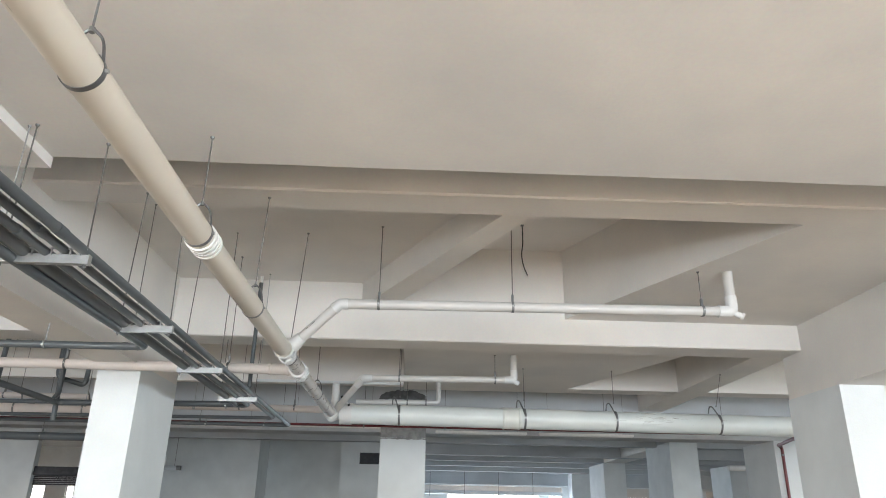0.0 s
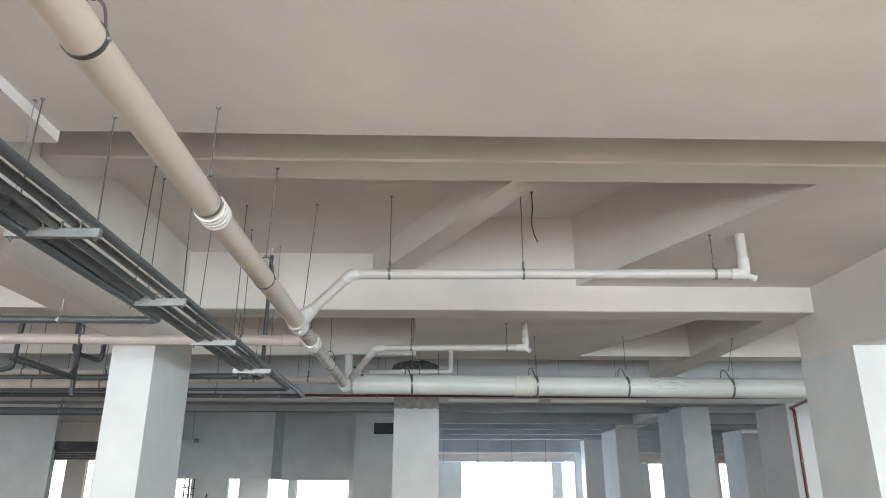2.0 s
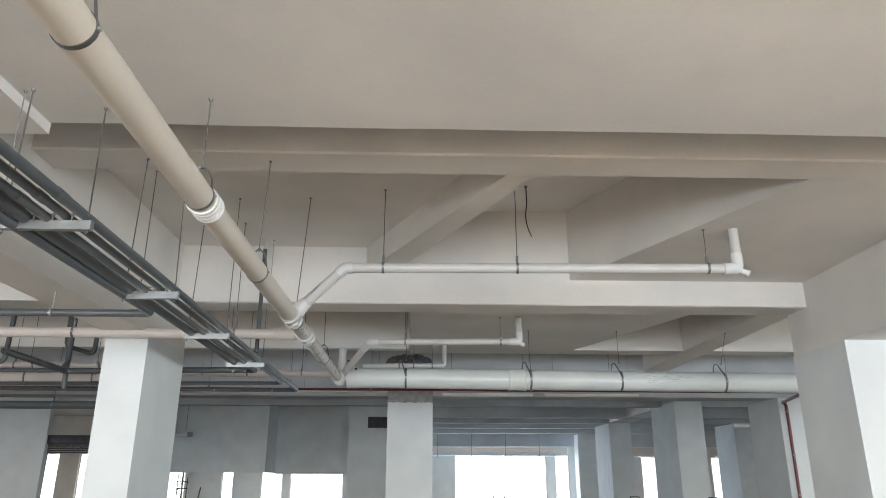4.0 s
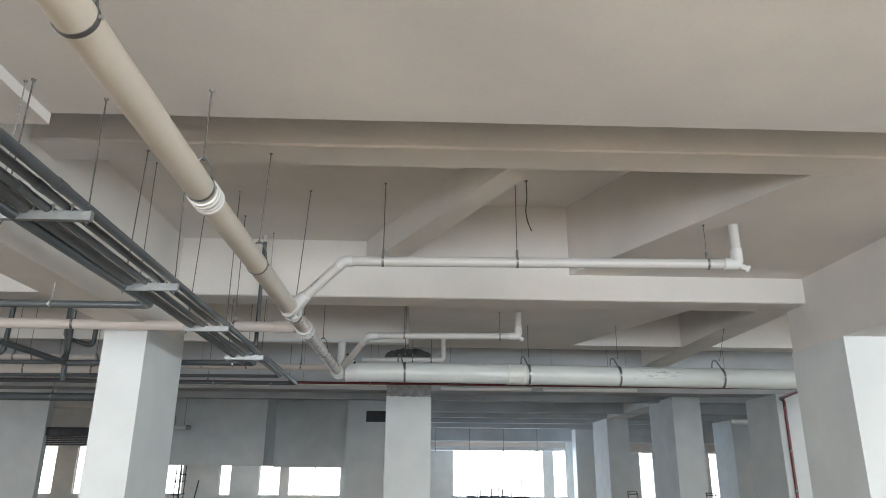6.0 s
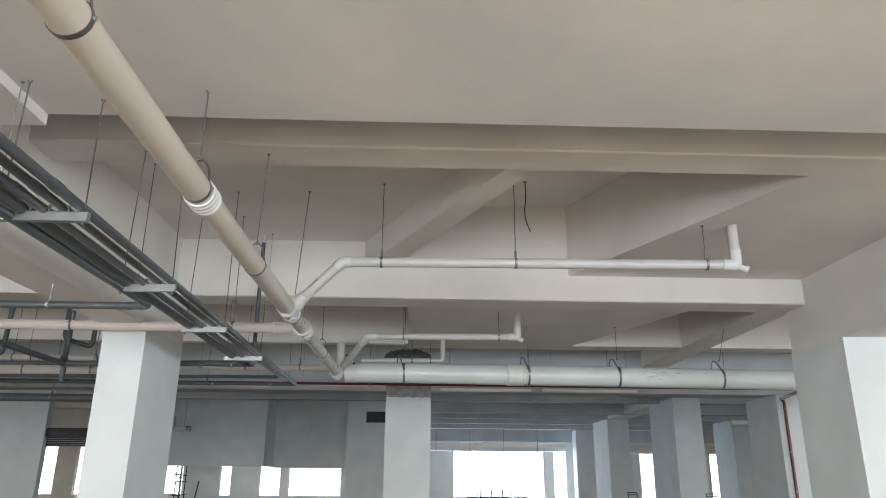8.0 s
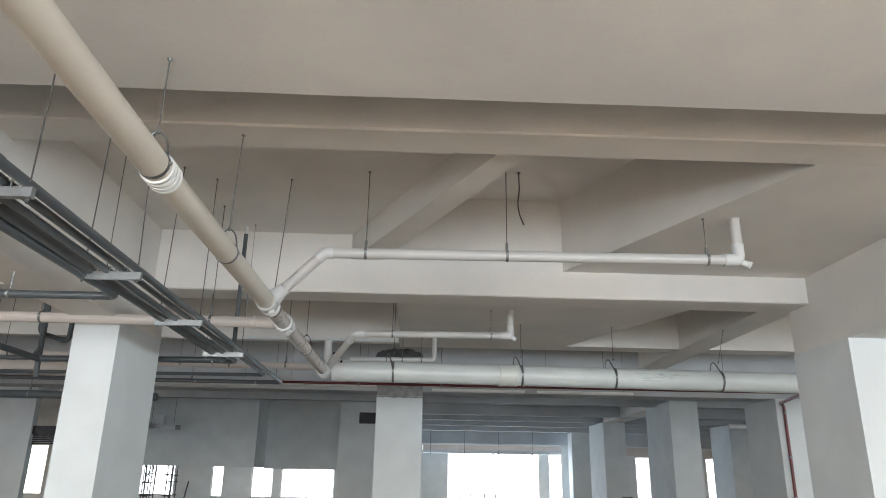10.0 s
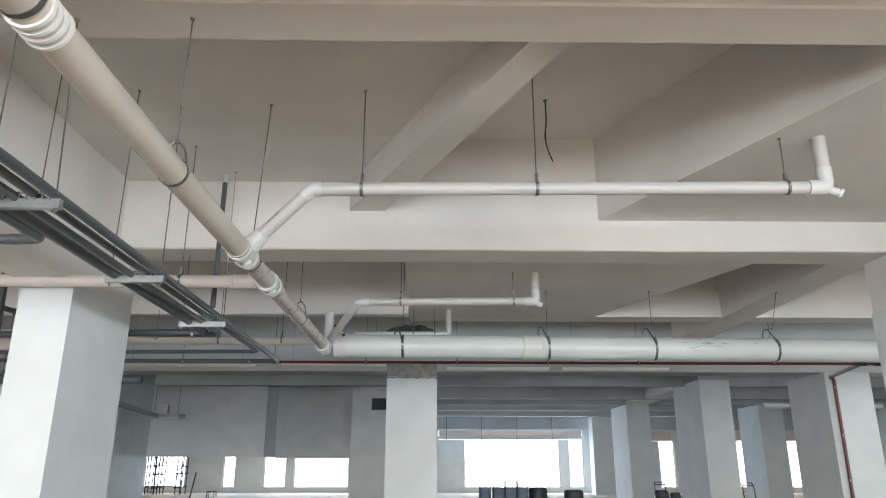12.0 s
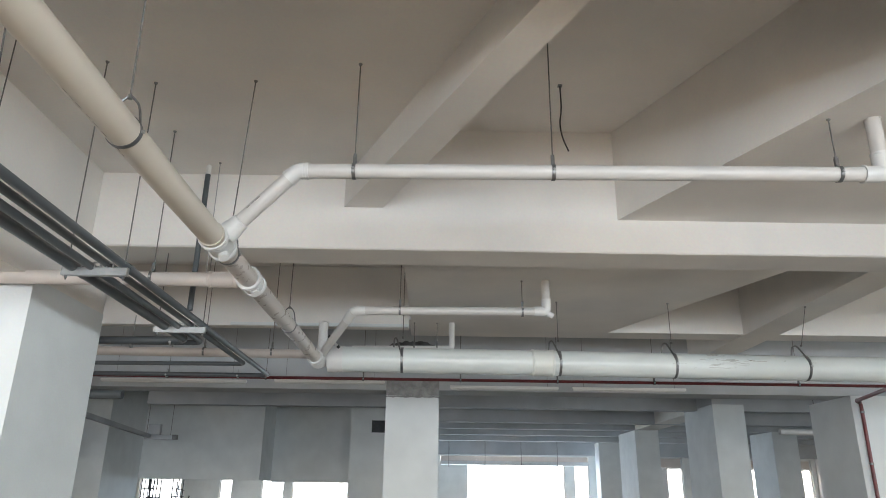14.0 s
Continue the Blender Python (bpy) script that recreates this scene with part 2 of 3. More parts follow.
struct("ceiling_bay_high", bm, CEIL, "white painted higher slab between joist and sunken slab", "ceiling")
bm = bmesh.new()
prism(bm, [(skew(S0, Y3, -0.44), Y3), (5.187, Y3), (5.187, Y4), (S0, Y4)], ZS, TOP)
struct("ceiling_sunken", bm, CEIL, "white painted sunken slab soffit with a slanting edge", "ceiling")
struct("beam_2", plastered(-3.225, 5.187, [(Y4, TOP), (Y4, ZB2 + 0.016), (Y4 + 0.016, ZB2), (Y4B - 0.012, ZB2), (Y4B, ZB2 + 0.012), (Y4B, TOP)], 3), CEIL, "white painted concrete cross beam", "beam")
struct("beam_2_side", boxes((XL, -3.72, Y4, Y4B, ZB2, TOP), (5.75, XR, Y4, Y4B, ZB2, TOP)), CEIL, "white painted concrete cross beam", "beam")
struct("beam_left", boxes((-3.72, -3.225, Y3, Y4B, 3.13, TOP), (-3.72, -3.225, Y2, Y3, 3.13, ZS), (-3.72, -3.225, Y1, Y2, 3.13, 4.9), (-3.72, -3.225, 0.5, Y1, 3.13, 3.735)), CEIL, "deep white painted concrete girder", "beam")
struct("beam_right", boxes((5.187, 5.75, Y3, Y4B, 3.13, TOP)), CEIL, "deep white painted concrete girder", "beam")
struct("ceiling_side", boxes((XL, -3.72, Y3, Y4, 4.5, TOP), (5.75, XR, Y3, Y4, 4.5, TOP)), CEIL, "white painted slab", "ceiling")

# third bay and beyond
struct("trim_ledge", boxes((-2.92, -0.235, 12.915, 12.947, 3.802, 3.85), bevel=0.004), PAINT, "narrow white ledge along the foot of the beam", "ledge")
ZT, Y5 = 3.94, 13.7
bm = bmesh.new()
prism(bm, [(-0.2, Y4B), (4.55, Y4B), (2.98, Y5), (-0.2, Y5)], ZT, TOP)
struct("ceiling_sunken_far", bm, CEIL, "white painted sunken slab soffit with a slanting edge", "ceiling")
struct("beam_joist_far", boxes((5.2, 5.75, Y4B, 16.285, 3.925, TOP)), CEIL, "white painted concrete joist", "beam")
struct("ceiling_bay_far", boxes((XL, -0.2, Y4B, 12.95, 4.75, TOP), (2.9, 5.2, Y4B, Y5, 4.9, TOP), (5.75, XR, Y4B, Y5, 4.9, TOP)), CEIL, "white painted slab", "ceiling")
struct("beam_3", boxes((-0.2, 5.2, Y5, 14.15, ZT, TOP), (5.75, XR, Y5, 14.15, ZT, TOP), (XL, -0.23, 12.95, 13.12, 3.80, TOP), (-0.23, -0.2, 13.0, 14.15, ZT, TOP)), CEIL, "white painted concrete cross beam", "beam")
struct("ceiling_fourth", boxes((XL, -0.235, 13.12, 14.15, 4.6, TOP), (XL, 5.2, 14.15, 16.285, 4.6, TOP), (5.75, XR, 14.15, 16.285, 4.6, TOP)), CEIL, "white painted slab", "ceiling")
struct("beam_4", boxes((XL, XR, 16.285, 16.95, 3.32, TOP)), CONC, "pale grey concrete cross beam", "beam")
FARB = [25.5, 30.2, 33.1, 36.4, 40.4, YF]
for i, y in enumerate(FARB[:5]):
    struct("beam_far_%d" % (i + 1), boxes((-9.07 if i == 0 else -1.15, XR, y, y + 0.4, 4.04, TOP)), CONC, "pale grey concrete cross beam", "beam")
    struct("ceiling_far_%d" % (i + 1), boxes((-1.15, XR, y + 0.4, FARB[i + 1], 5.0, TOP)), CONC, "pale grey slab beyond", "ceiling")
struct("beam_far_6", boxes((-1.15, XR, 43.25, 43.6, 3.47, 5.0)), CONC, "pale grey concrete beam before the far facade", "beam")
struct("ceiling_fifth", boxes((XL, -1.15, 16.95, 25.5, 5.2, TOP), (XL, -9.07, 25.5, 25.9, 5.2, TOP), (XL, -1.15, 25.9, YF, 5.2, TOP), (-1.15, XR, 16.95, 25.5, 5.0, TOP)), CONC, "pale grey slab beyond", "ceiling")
struct("roof", boxes((XL - 0.3, XR + 0.3, YB - 0.3, YF + 0.3, 5.604, 5.95)), CEIL, "concrete roof slab over the storey", "roof")

# ---- columns ----


def column(x0, x1, y0, y1, top, bevel=0.006):
    return struct("column", boxes((x0, x1, y0, y1, 0.0, top), bevel=bevel), PAINT, "square white painted concrete column", "column")


column(-3.72, -3.225, 8.275, 9.58, 3.13, 0)
column(5.187, 5.745, 8.36, 9.6, 3.13, 0)
column(-0.765, 0.265, 16.29, 16.94, 3.32)
column(8.69, 9.66, 24.24, 26.75, 4.1)
column(8.25, 9.19, 16.21, 17.78, 3.32)
struct("column_head", boxes((8.68, 9.67, 24.23, 26.76, 4.1, 5.0)), CONC, "bare grey concrete head of a column", "column")
struct("beam_long", boxes((8.72, 9.64, 26.765, 33.0, 4.045, 5.0)), CEIL, "white painted concrete girder between columns", "beam")
column(-12.2, -10.86, 27.05, 30.1, 5.2)
column(8.7, 9.7, 33.0, 35.75, 4.05)
column(8.95, 10.1, 41.0, 42.0, 4.05)
column(14.55, 15.6, 33.0, 35.2, 4.05)
column(-15.5, -12.75, 25.0, 25.3, 5.2)
for x in (-12.0, 13.5):
    column(x, x + 0.6, 8.3, 9.5, ZB2)
struct("wall_hanging", boxes((-10.86, -6.35, 30.1, 30.35, 1.79, 5.2)), PAINT, "white painted partition hanging from the ceiling", "wall")
struct("wall_recess", boxes((-6.35, -3.0, 32.1, 32.35, 1.76, 5.2), (-6.55, -6.35, 30.35, 32.35, 1.80, 5.2)), PAINT, "white painted partition set further back", "wall")
struct("wall_core", boxes((-3.0, -1.15, 30.1, 32.35, 0, 5.2)), PAINT, "white painted wall of a core", "wall")


# ---- things: pipes ----
def hanger(x, y, z, r, axis, ztop, group, half=0.013, yoke=True, lean=(0.0, 0.0)):
    """A threaded rod with an anchor plate on the soffit and a steel band round the pipe."""
    t = thing("pipe_hanger", "thin threaded steel rod with a steel band clamp holding a pipe", "pipe hanger", group, at=(x, y, z))
    ax = Vector(axis)
    band = part("clamp_band", ring((0, 0, 0), axis, r + 0.001, half, 0.004), CLAMP, t, "dull steel band")
    gap = 0.07 if not yoke else (0.11 if r < 0.1 else 0.14)
    flat = Vector((0, 0, 1)).cross(ax).normalized()
    if yoke:
        for s in ((-1, 1) if r < 0.1 else (1,) if r < 0.15 else ()):
            bm = bmesh.new()
            path = rounded([flat * (s * r * 0.86) + Vector((0, 0, r * 0.5)), flat * (s * r * 0.66) + Vector((0, 0, r + gap * 0.6)),
                            flat * (s * 0.012) + Vector((0, 0, r + gap))], 0.05, 4)
            for p, q in zip(path, path[1:]):
                sweep(bm, [p, q], 0.007 if r < 0.1 else 0.011, 6)
            part("yoke", bm, CLAMP, t)
        part("bolt", tube(flat * -(r + 0.016) - Vector((0, 0, 0.0)), flat * -r, 0.011, 8), GALV, band, "bright bolt")
    else:
        part("lug", boxes((-0.012, 0.012, -0.012, 0.012, r, r + gap)), CLAMP, t)
        part("bolt", tube(flat * -(r + 0.014), flat * -r, 0.009, 8), GALV, band, "bright bolt")
    dx, dy = lean
    if r > 0.15:
        bm = bmesh.new()
        path = rounded([(0, -r - 0.004, 0.0), (-0.025, -r * 0.8, r * 0.72), (-0.085, -0.03, r + gap - 0.005), (-0.115, 0.03, r + gap - 0.01), (-0.125, r * 0.4, r * 0.93)], 0.05, 4)
        sweep(bm, path, 0.011, 8)
        part("strap", bm, CLAMP, t, "dull steel strap")
        part("bolt_head", tube((0, -r - 0.028, 0), (0, -r, 0), 0.017, 10), GALV, band, "bright bolt head")
    rod = part("rod", tube((0, 0, r + gap - 0.01), (dx, dy, ztop - z - 0.006), 0.005, 8), ROD, t, "thin threaded steel rod")
    part("anchor", sweep(bmesh.new(), [(dx, dy, ztop - z - 0.016), (dx, dy, ztop - z - 0.006), (dx, dy, ztop - z)], [0.008, 0.015, 0.016], 10), CLAMP, rod)
    part("nut", sweep(bmesh.new(), [(0, 0, r + gap - 0.012), (0, 0, r + gap + 0.012)], 0.013, 6), CLAMP, rod)
    return t


def socket(t, a, b, r, material, name="coupling", label="", lips=2):
    """A pipe socket with raised lips at its ends."""
    a, b = Vector(a), Vector(b)
    d = (b - a)
    L = d.length
    d.normalize()
    prof = [(0, 0), (0.001, 0.006), (0.012, 0.012), (0.03, 0.012), (0.034, 0.006)]
    pts, rs = [], []
    for s, q in prof:
        pts.append(a + d * s)
        rs.append(r + q)
    for s, q in prof[::-1]:
        pts.append(b - d * s)
        rs.append(r + q)
    if L < 0.09:
        pts, rs = [a, a + d * 0.01, b - d * 0.01, b], [r, r + 0.01, r + 0.01, r]
    return part(name, sweep(bmesh.new(), pts, rs, 28), material, t, label)


def main_x(y):
    return -1.372 - 0.006 * (y - 2.4) if y < 4.2 else -1.383 + 0.003 * (y - 4.2)


def main_z(y):
    return 3.15 - 0.0085 * (y - 2.4)


def on_main(y):
    return (main_x(y), y, main_z(y))


MAIN = thing("drain_pipe", "cream plastic drain pipe with white couplings, slung below the ceiling", "pipe", at=(0, 0, 0))
part("pipe", tube(on_main(-8.5), on_main(4.15), 0.087, 32), PVCC, MAIN, "cream plastic pipe")
part("pipe", tube(on_main(4.15), on_main(7.12), 0.085, 32), PVCC, MAIN, "cream plastic pipe")
part("pipe", tube(on_main(7.12), on_main(11.8), 0.079, 32), PVCB, MAIN, "brownish-grey plastic pipe")
dm = (Vector(on_main(9)) - Vector(on_main(2))).normalized()
# ribbed expansion coupling
sleeve = part("coupling", tube(on_main(4.09), on_main(4.30), 0.088, 32), PVCC, MAIN, "plastic coupling with white ribs")
for k in range(4):
    y = 4.10 + k * 0.046
    part("rib", ring(on_main(y + 0.022), dm, 0.086, 0.0085, 0.015, 32), PVCW, sleeve)
for y in (2.40, 7.05):
    part("joint", ring(on_main(y + 0.03), dm, 0.086, 0.015, 0.006, 32), PVCC, MAIN)
for y, s in ((7.12, 0.26), (8.09, 0.22), (11.42, 0.25)):
    tee = socket(MAIN, on_main(y), on_main(y + s), 0.084, PVC, "tee", "white plastic tee with ribbed ends")
    for q in (0.0, 0.022, 0.044, s - 0.03, s - 0.008):
        part("rib", ring(on_main(y + q), dm, 0.088, 0.0055, 0.014, 32), PVC, tee)
for y in (7.29, 8.21):
    c = Vector(on_main(y))
    part("plug", tube(c + Vector((0.03, -0.02, -0.06)), c + Vector((0.055, -0.04, -0.115)), 0.036, 18), PVC, MAIN, "white cleanout plug")
for y, zt in ((2.40, Z1), (0.8, Z1), (4.06, Z1), (5.66, ZS), (7.50, ZL), (9.75, 4.75)):
    hanger(main_x(y), y, main_z(y), 0.088 if y < 4.1 else (0.086 if y < 7.1 else 0.08), dm, zt, "hangers of the drain pipe", lean={5.66: (0.075, -0.18), 7.50: (0.11, -0.17)}.get(y, (0.0, 0.0)))

# ribbed end fitting at the collector
fit_end = part("end_fitting", tube(on_main(11.5), on_main(11.78), 0.09, 28), PVC, MAIN, "white ribbed end fitting")
for k in range(5):
    part("rib", ring(on_main(11.54 + 0.05 * k), dm, 0.089, 0.009, 0.016, 28), PVC, fit_end)

# rows of small printing along the pipe's underside
rnd = random.Random(4)
for y0, y1 in ((1.05, 2.0), (5.15, 5.75)):
    y = y0
    while y < y1:
        n = rnd.uniform(0.015, 0.06)
        c = Vector((-0.35, 0, -0.937)) * 0.0862
        part("printed_mark", tube(Vector(on_main(y)) + c, Vector(on_main(y + n)) + c, 0.0013, 6), SCUFF, MAIN, "small grey printing")
        y += n + rnd.uniform(0.012, 0.05)

# branch with a riser into the sunken slab
BR = thing("branch_pipe", "white plastic branch pipe rising into the ceiling slab", "pipe")
yb, zb = 7.08, 3.599
xr, yr, ze = 3.34, 7.02, 3.615
join = Vector(on_main(7.22)) + Vector((0.05, 0, 0.04))
knee = Vector((-0.82, yb, zb - 0.002))
foot = Vector((xr, yr, ze))
along = (foot - knee).normalized()
back = (join - knee).normalized()
part("pipe", tube(knee + along * 0.03, foot - along * 0.06, 0.054, 24), PVCR, BR)
part("arm", tube(join, knee + back * 0.03, 0.054, 24), PVCR, BR)
bm = sweep(bmesh.new(), [knee + back * 0.085, knee + back * 0.035, knee + (back + along) * 0.006, knee + along * 0.035, knee + along * 0.085], 0.058, 24)
elbow = part("elbow", bm, PVC, BR, "white plastic elbow")
for c, d in ((knee, back), (knee, along)):
    for q, h, w in ((0.08, 0.006, 0.007), (0.06, 0.005, 0.0045), (0.042, 0.004, 0.004)):
        part("collar", ring(c + d * q, d, 0.057, h, w, 24), PVC, elbow)
bm = sweep(bmesh.new(), [join - back * 0.02, join - back * 0.09, join - back * 0.10, join - back * 0.155, join - back * 0.16], [0.082, 0.072, 0.067, 0.064, 0.055], 24)
part("socket", bm, PVC, BR, "white flared socket")
mark = join - back * 0.24
for q, n in ((0.0, 0.03), (0.045, 0.02), (0.075, 0.045)):
    c = mark - back * q + Vector((-0.012, -0.05, 0.02))
    part("mark", tube(c, c - back * n, 0.003, 6), BLACK, BR, "small dark printed mark")
bm = sweep(bmesh.new(), rounded([foot - along * 0.15, foot, foot + Vector((0, 0, 0.16))], 0.05), 0.062, 24)
bend = part("elbow", bm, PVC, BR, "white plastic elbow")
part("collar", ring(foot - along * 0.145, along, 0.061, 0.008, 0.005, 24), PVC, bend)
part("collar", ring(foot + Vector((0, 0, 0.155)), (0, 0, 1), 0.061, 0.008, 0.005, 24), PVC, bend)
part("plug", sweep(bmesh.new(), [foot + Vector((0.02, -0.004, -0.02)), foot + Vector((0.085, -0.012, -0.05)), foot + Vector((0.087, -0.012, -0.051)), foot + Vector((0.108, -0.015, -0.061))], [0.034, 0.034, 0.043, 0.043], 18), PVC, BR, "white cleanout plug")
part("riser", tube(foot + Vector((0, 0, 0.1)), (xr, yr, ZS), 0.054, 24), PVCR, BR)
part("collar", ring((xr, yr, ZS - 0.006), (0, 0, 1), 0.054, 0.005, 0.005), PVCR, BR)
for x, zt in ((-0.415, ZL), (0.997, ZR), (3.02, ZS)):
    c = knee + along * ((x - knee.x) / along.x)
    hanger(c.x, c.y, c.z, 0.055, along, zt, "hangers of the branch pipe", yoke=False)

BR2 = thing("branch_pipe", "white plastic branch pipe further back, rising into the slab", "pipe")
y2, z2 = 10.85, 3.532
part("pipe", tube((-0.80, y2, z2), (1.48, y2, z2 + 0.02), 0.052, 20), PVCR, BR2)
part("arm", tube(Vector(on_main(11.62)) + Vector((0.04, 0, 0.03)), (-0.823, y2, z2 - 0.01), 0.052, 20), PVCR, BR2)
part("elbow", sweep(bmesh.new(), rounded([(-0.915, y2 + 0.14, z2 - 0.09), (-0.823, y2, z2), (-0.68, y2, z2)], 0.06), 0.06, 20), PVC, BR2)
part("elbow", sweep(bmesh.new(), rounded([(1.38, y2, z2 + 0.02), (1.53, y2, z2 + 0.02), (1.53, y2, z2 + 0.17)], 0.05), 0.06, 20), PVC, BR2)
part("plug", tube((1.53, y2, z2), (1.61, y2, z2 - 0.04), 0.036, 16), PVC, BR2)
part("riser", tube((1.53, y2, z2 + 0.1), (1.53, y2, ZT), 0.052, 20), PVCR, BR2)
for x in (-0.26, 1.235):
    hanger(x, y2, z2 + 0.01, 0.053, (1, 0, 0), ZT if x > -0.2 else 4.75, "hangers of the branch pipe", yoke=False)

BR3 = thing("branch_pipe", "short white plastic branch pipe above the large pipe", "pipe")
part("pipe", sweep(bmesh.new(), rounded([(-1.1, 13.2, 3.52), (0.43, 13.2, 3.54), (0.43, 13.2, ZT)], 0.06), 0.045, 18), PVC, BR3)
for x in (-0.15, 0.2):
    hanger(x, 13.2, 3.53, 0.046, (1, 0, 0), ZT, "hangers of the branch pipe", yoke=False)
BR4 = thing("pipe_stub", "short upright white plastic pipe stub above the pipe junction", "pipe")
part("pipe", tube((-1.34, 11.86, 3.2), (-1.34, 11.86, 3.56), 0.062, 20), PVC, BR4)
part("cap", sweep(bmesh.new(), [(-1.34, 11.86, 3.56), (-1.34, 11.86, 3.6), (-1.34, 11.86, 3.625)], [0.066, 0.066, 0.04], 20), PVC, BR4)
t = thing("loose_fixing", "short bright fixing bolt with black ends hanging at the pipe junction", "bolt", at=(-1.13, 11.5, 3.27))
part("shank", tube((-0.05, 0, 0.05), (0.05, 0, -0.055), 0.016, 10), PVCW, t)
part("end", tube((-0.075, 0, 0.076), (-0.045, 0, 0.046), 0.019, 8), BLACK, t, "black end")
part("end", tube((0.045, 0, -0.05), (0.066, 0, -0.072), 0.019, 8), BLACK, t, "black end")
part("strap", tube((-0.06, 0.0, 0.06), (-0.11, 0.28, 0.075), 0.006, 6), CLAMP, t)

# large collecting pipe
BIG = thing("collector_pipe", "large greyish-white plastic collector pipe on steel hangers", "pipe")
yB, rB = 11.83, 0.166


def big_z(x):
    return 3.105 - 0.0065 * x


part("pipe", tube((-1.1, yB, big_z(-1.1)), (16.0, yB, big_z(16)), rB, 40), PVCG, BIG)
socket(BIG, (1.46, yB, big_z(1.46)), (1.76, yB, big_z(1.76)), rB + 0.003, PVCY, "coupling", "yellowish white coupling")
rnd = random.Random(8)
for k in range(34):
    a, x = rnd.gauss(0.25, 0.35), rnd.gauss(4.0, 0.3)
    n = rnd.uniform(0.03, 0.24)
    q = Vector((0, -math.cos(a), math.sin(a))) * (rB - 0.0022)
    c = Vector((x, yB, big_z(x)))
    part("scuff", tube(c + q, c + q + Vector((n, 0, rnd.uniform(-0.012, 0.012))), rnd.uniform(0.0024, 0.0034), 6), SCUFF, BIG, "grey scuff streak")
part("end_cap", tube((-1.24, yB, big_z(-1.24)), (-1.04, yB, big_z(-1.04)), rB + 0.008, 40), PVC, BIG)
part("inlet", tube(on_main(11.76), (-1.2, yB, big_z(-1.2)), 0.088, 24), PVC, BIG)
for x in (-0.26, 1.83, 3.36, 5.12, 6.9, 8.6):
    hanger(x, yB, big_z(x), rB, (1, 0, 0), 4.75 if x < -0.2 else ZT if x < 3.4 else (4.9 if x < 5.0 or x > 5.75 else 3.925), "hangers of the collector pipe", half=0.017, lean=(0.14, 0.0) if x == 5.12 else (0.0, 0.0))

CP = thing("cross_pipe", "cream plastic cross pipe running into the drain pipe", "pipe")
part("pipe", tube((-14, 8.17, 3.115), (-1.42, 8.17, 3.105), 0.059, 24), PVCX, CP)
socket(CP, (-1.72, 8.17, 3.106), (-1.47, 8.17, 3.106), 0.06, PVCX)
for x, zt in ((-4.05, 4.5), (-2.19, ZL), (-5.7, 4.5), (-7.4, 4.5)):
    hanger(x, 8.17, 3.11, 0.06, (1, 0, 0), zt, "hangers of the cross pipe", yoke=False)
LP = thing("side_pipe", "thin cream plastic pipe running into the collector pipe", "pipe")
part("pipe", tube((-4.4, 11.83, 3.18), (-1.4, 11.83, 3.17), 0.058, 20), PVCX, LP)
part("reducer", sweep(bmesh.new(), [(-4.9, 11.83, 3.09), (-4.75, 11.83, 3.09), (-4.5, 11.83, 3.19), (-4.3, 11.83, 3.19)], [0.132, 0.132, 0.068, 0.068], 24), PVCX, LP)
part("pipe", tube((-16, 11.83, 3.09), (-4.8, 11.83, 3.085), 0.125, 28), PVCX, LP, "thick cream plastic pipe")
for x, rr in ((-2.0, 0.061), (-2.9, 0.061), (-6.5, 0.126), (-5.4, 0.126), (-9.0, 0.126)):
    hanger(x, 11.83, 3.185 if x > -4 else 3.087, rr, (1, 0, 0), 4.75, "hangers of the side pipe", yoke=x < -4)
LP2 = thing("side_pipe", "thin cream plastic pipe above the thick pipe", "pipe")
part("pipe", tube((-16, 12.1, 3.33), (-5.5, 12.1, 3.33), 0.05, 20), PVCX, LP2)
for x in (-6.9, -9.5):
    hanger(x, 12.1, 3.33, 0.051, (1, 0, 0), 4.75, "hangers of the side pipe", yoke=False)

# ---- conduit rack ----


def tray_x(y):
    return -1.985 - 0.016 * (y - 4.0)


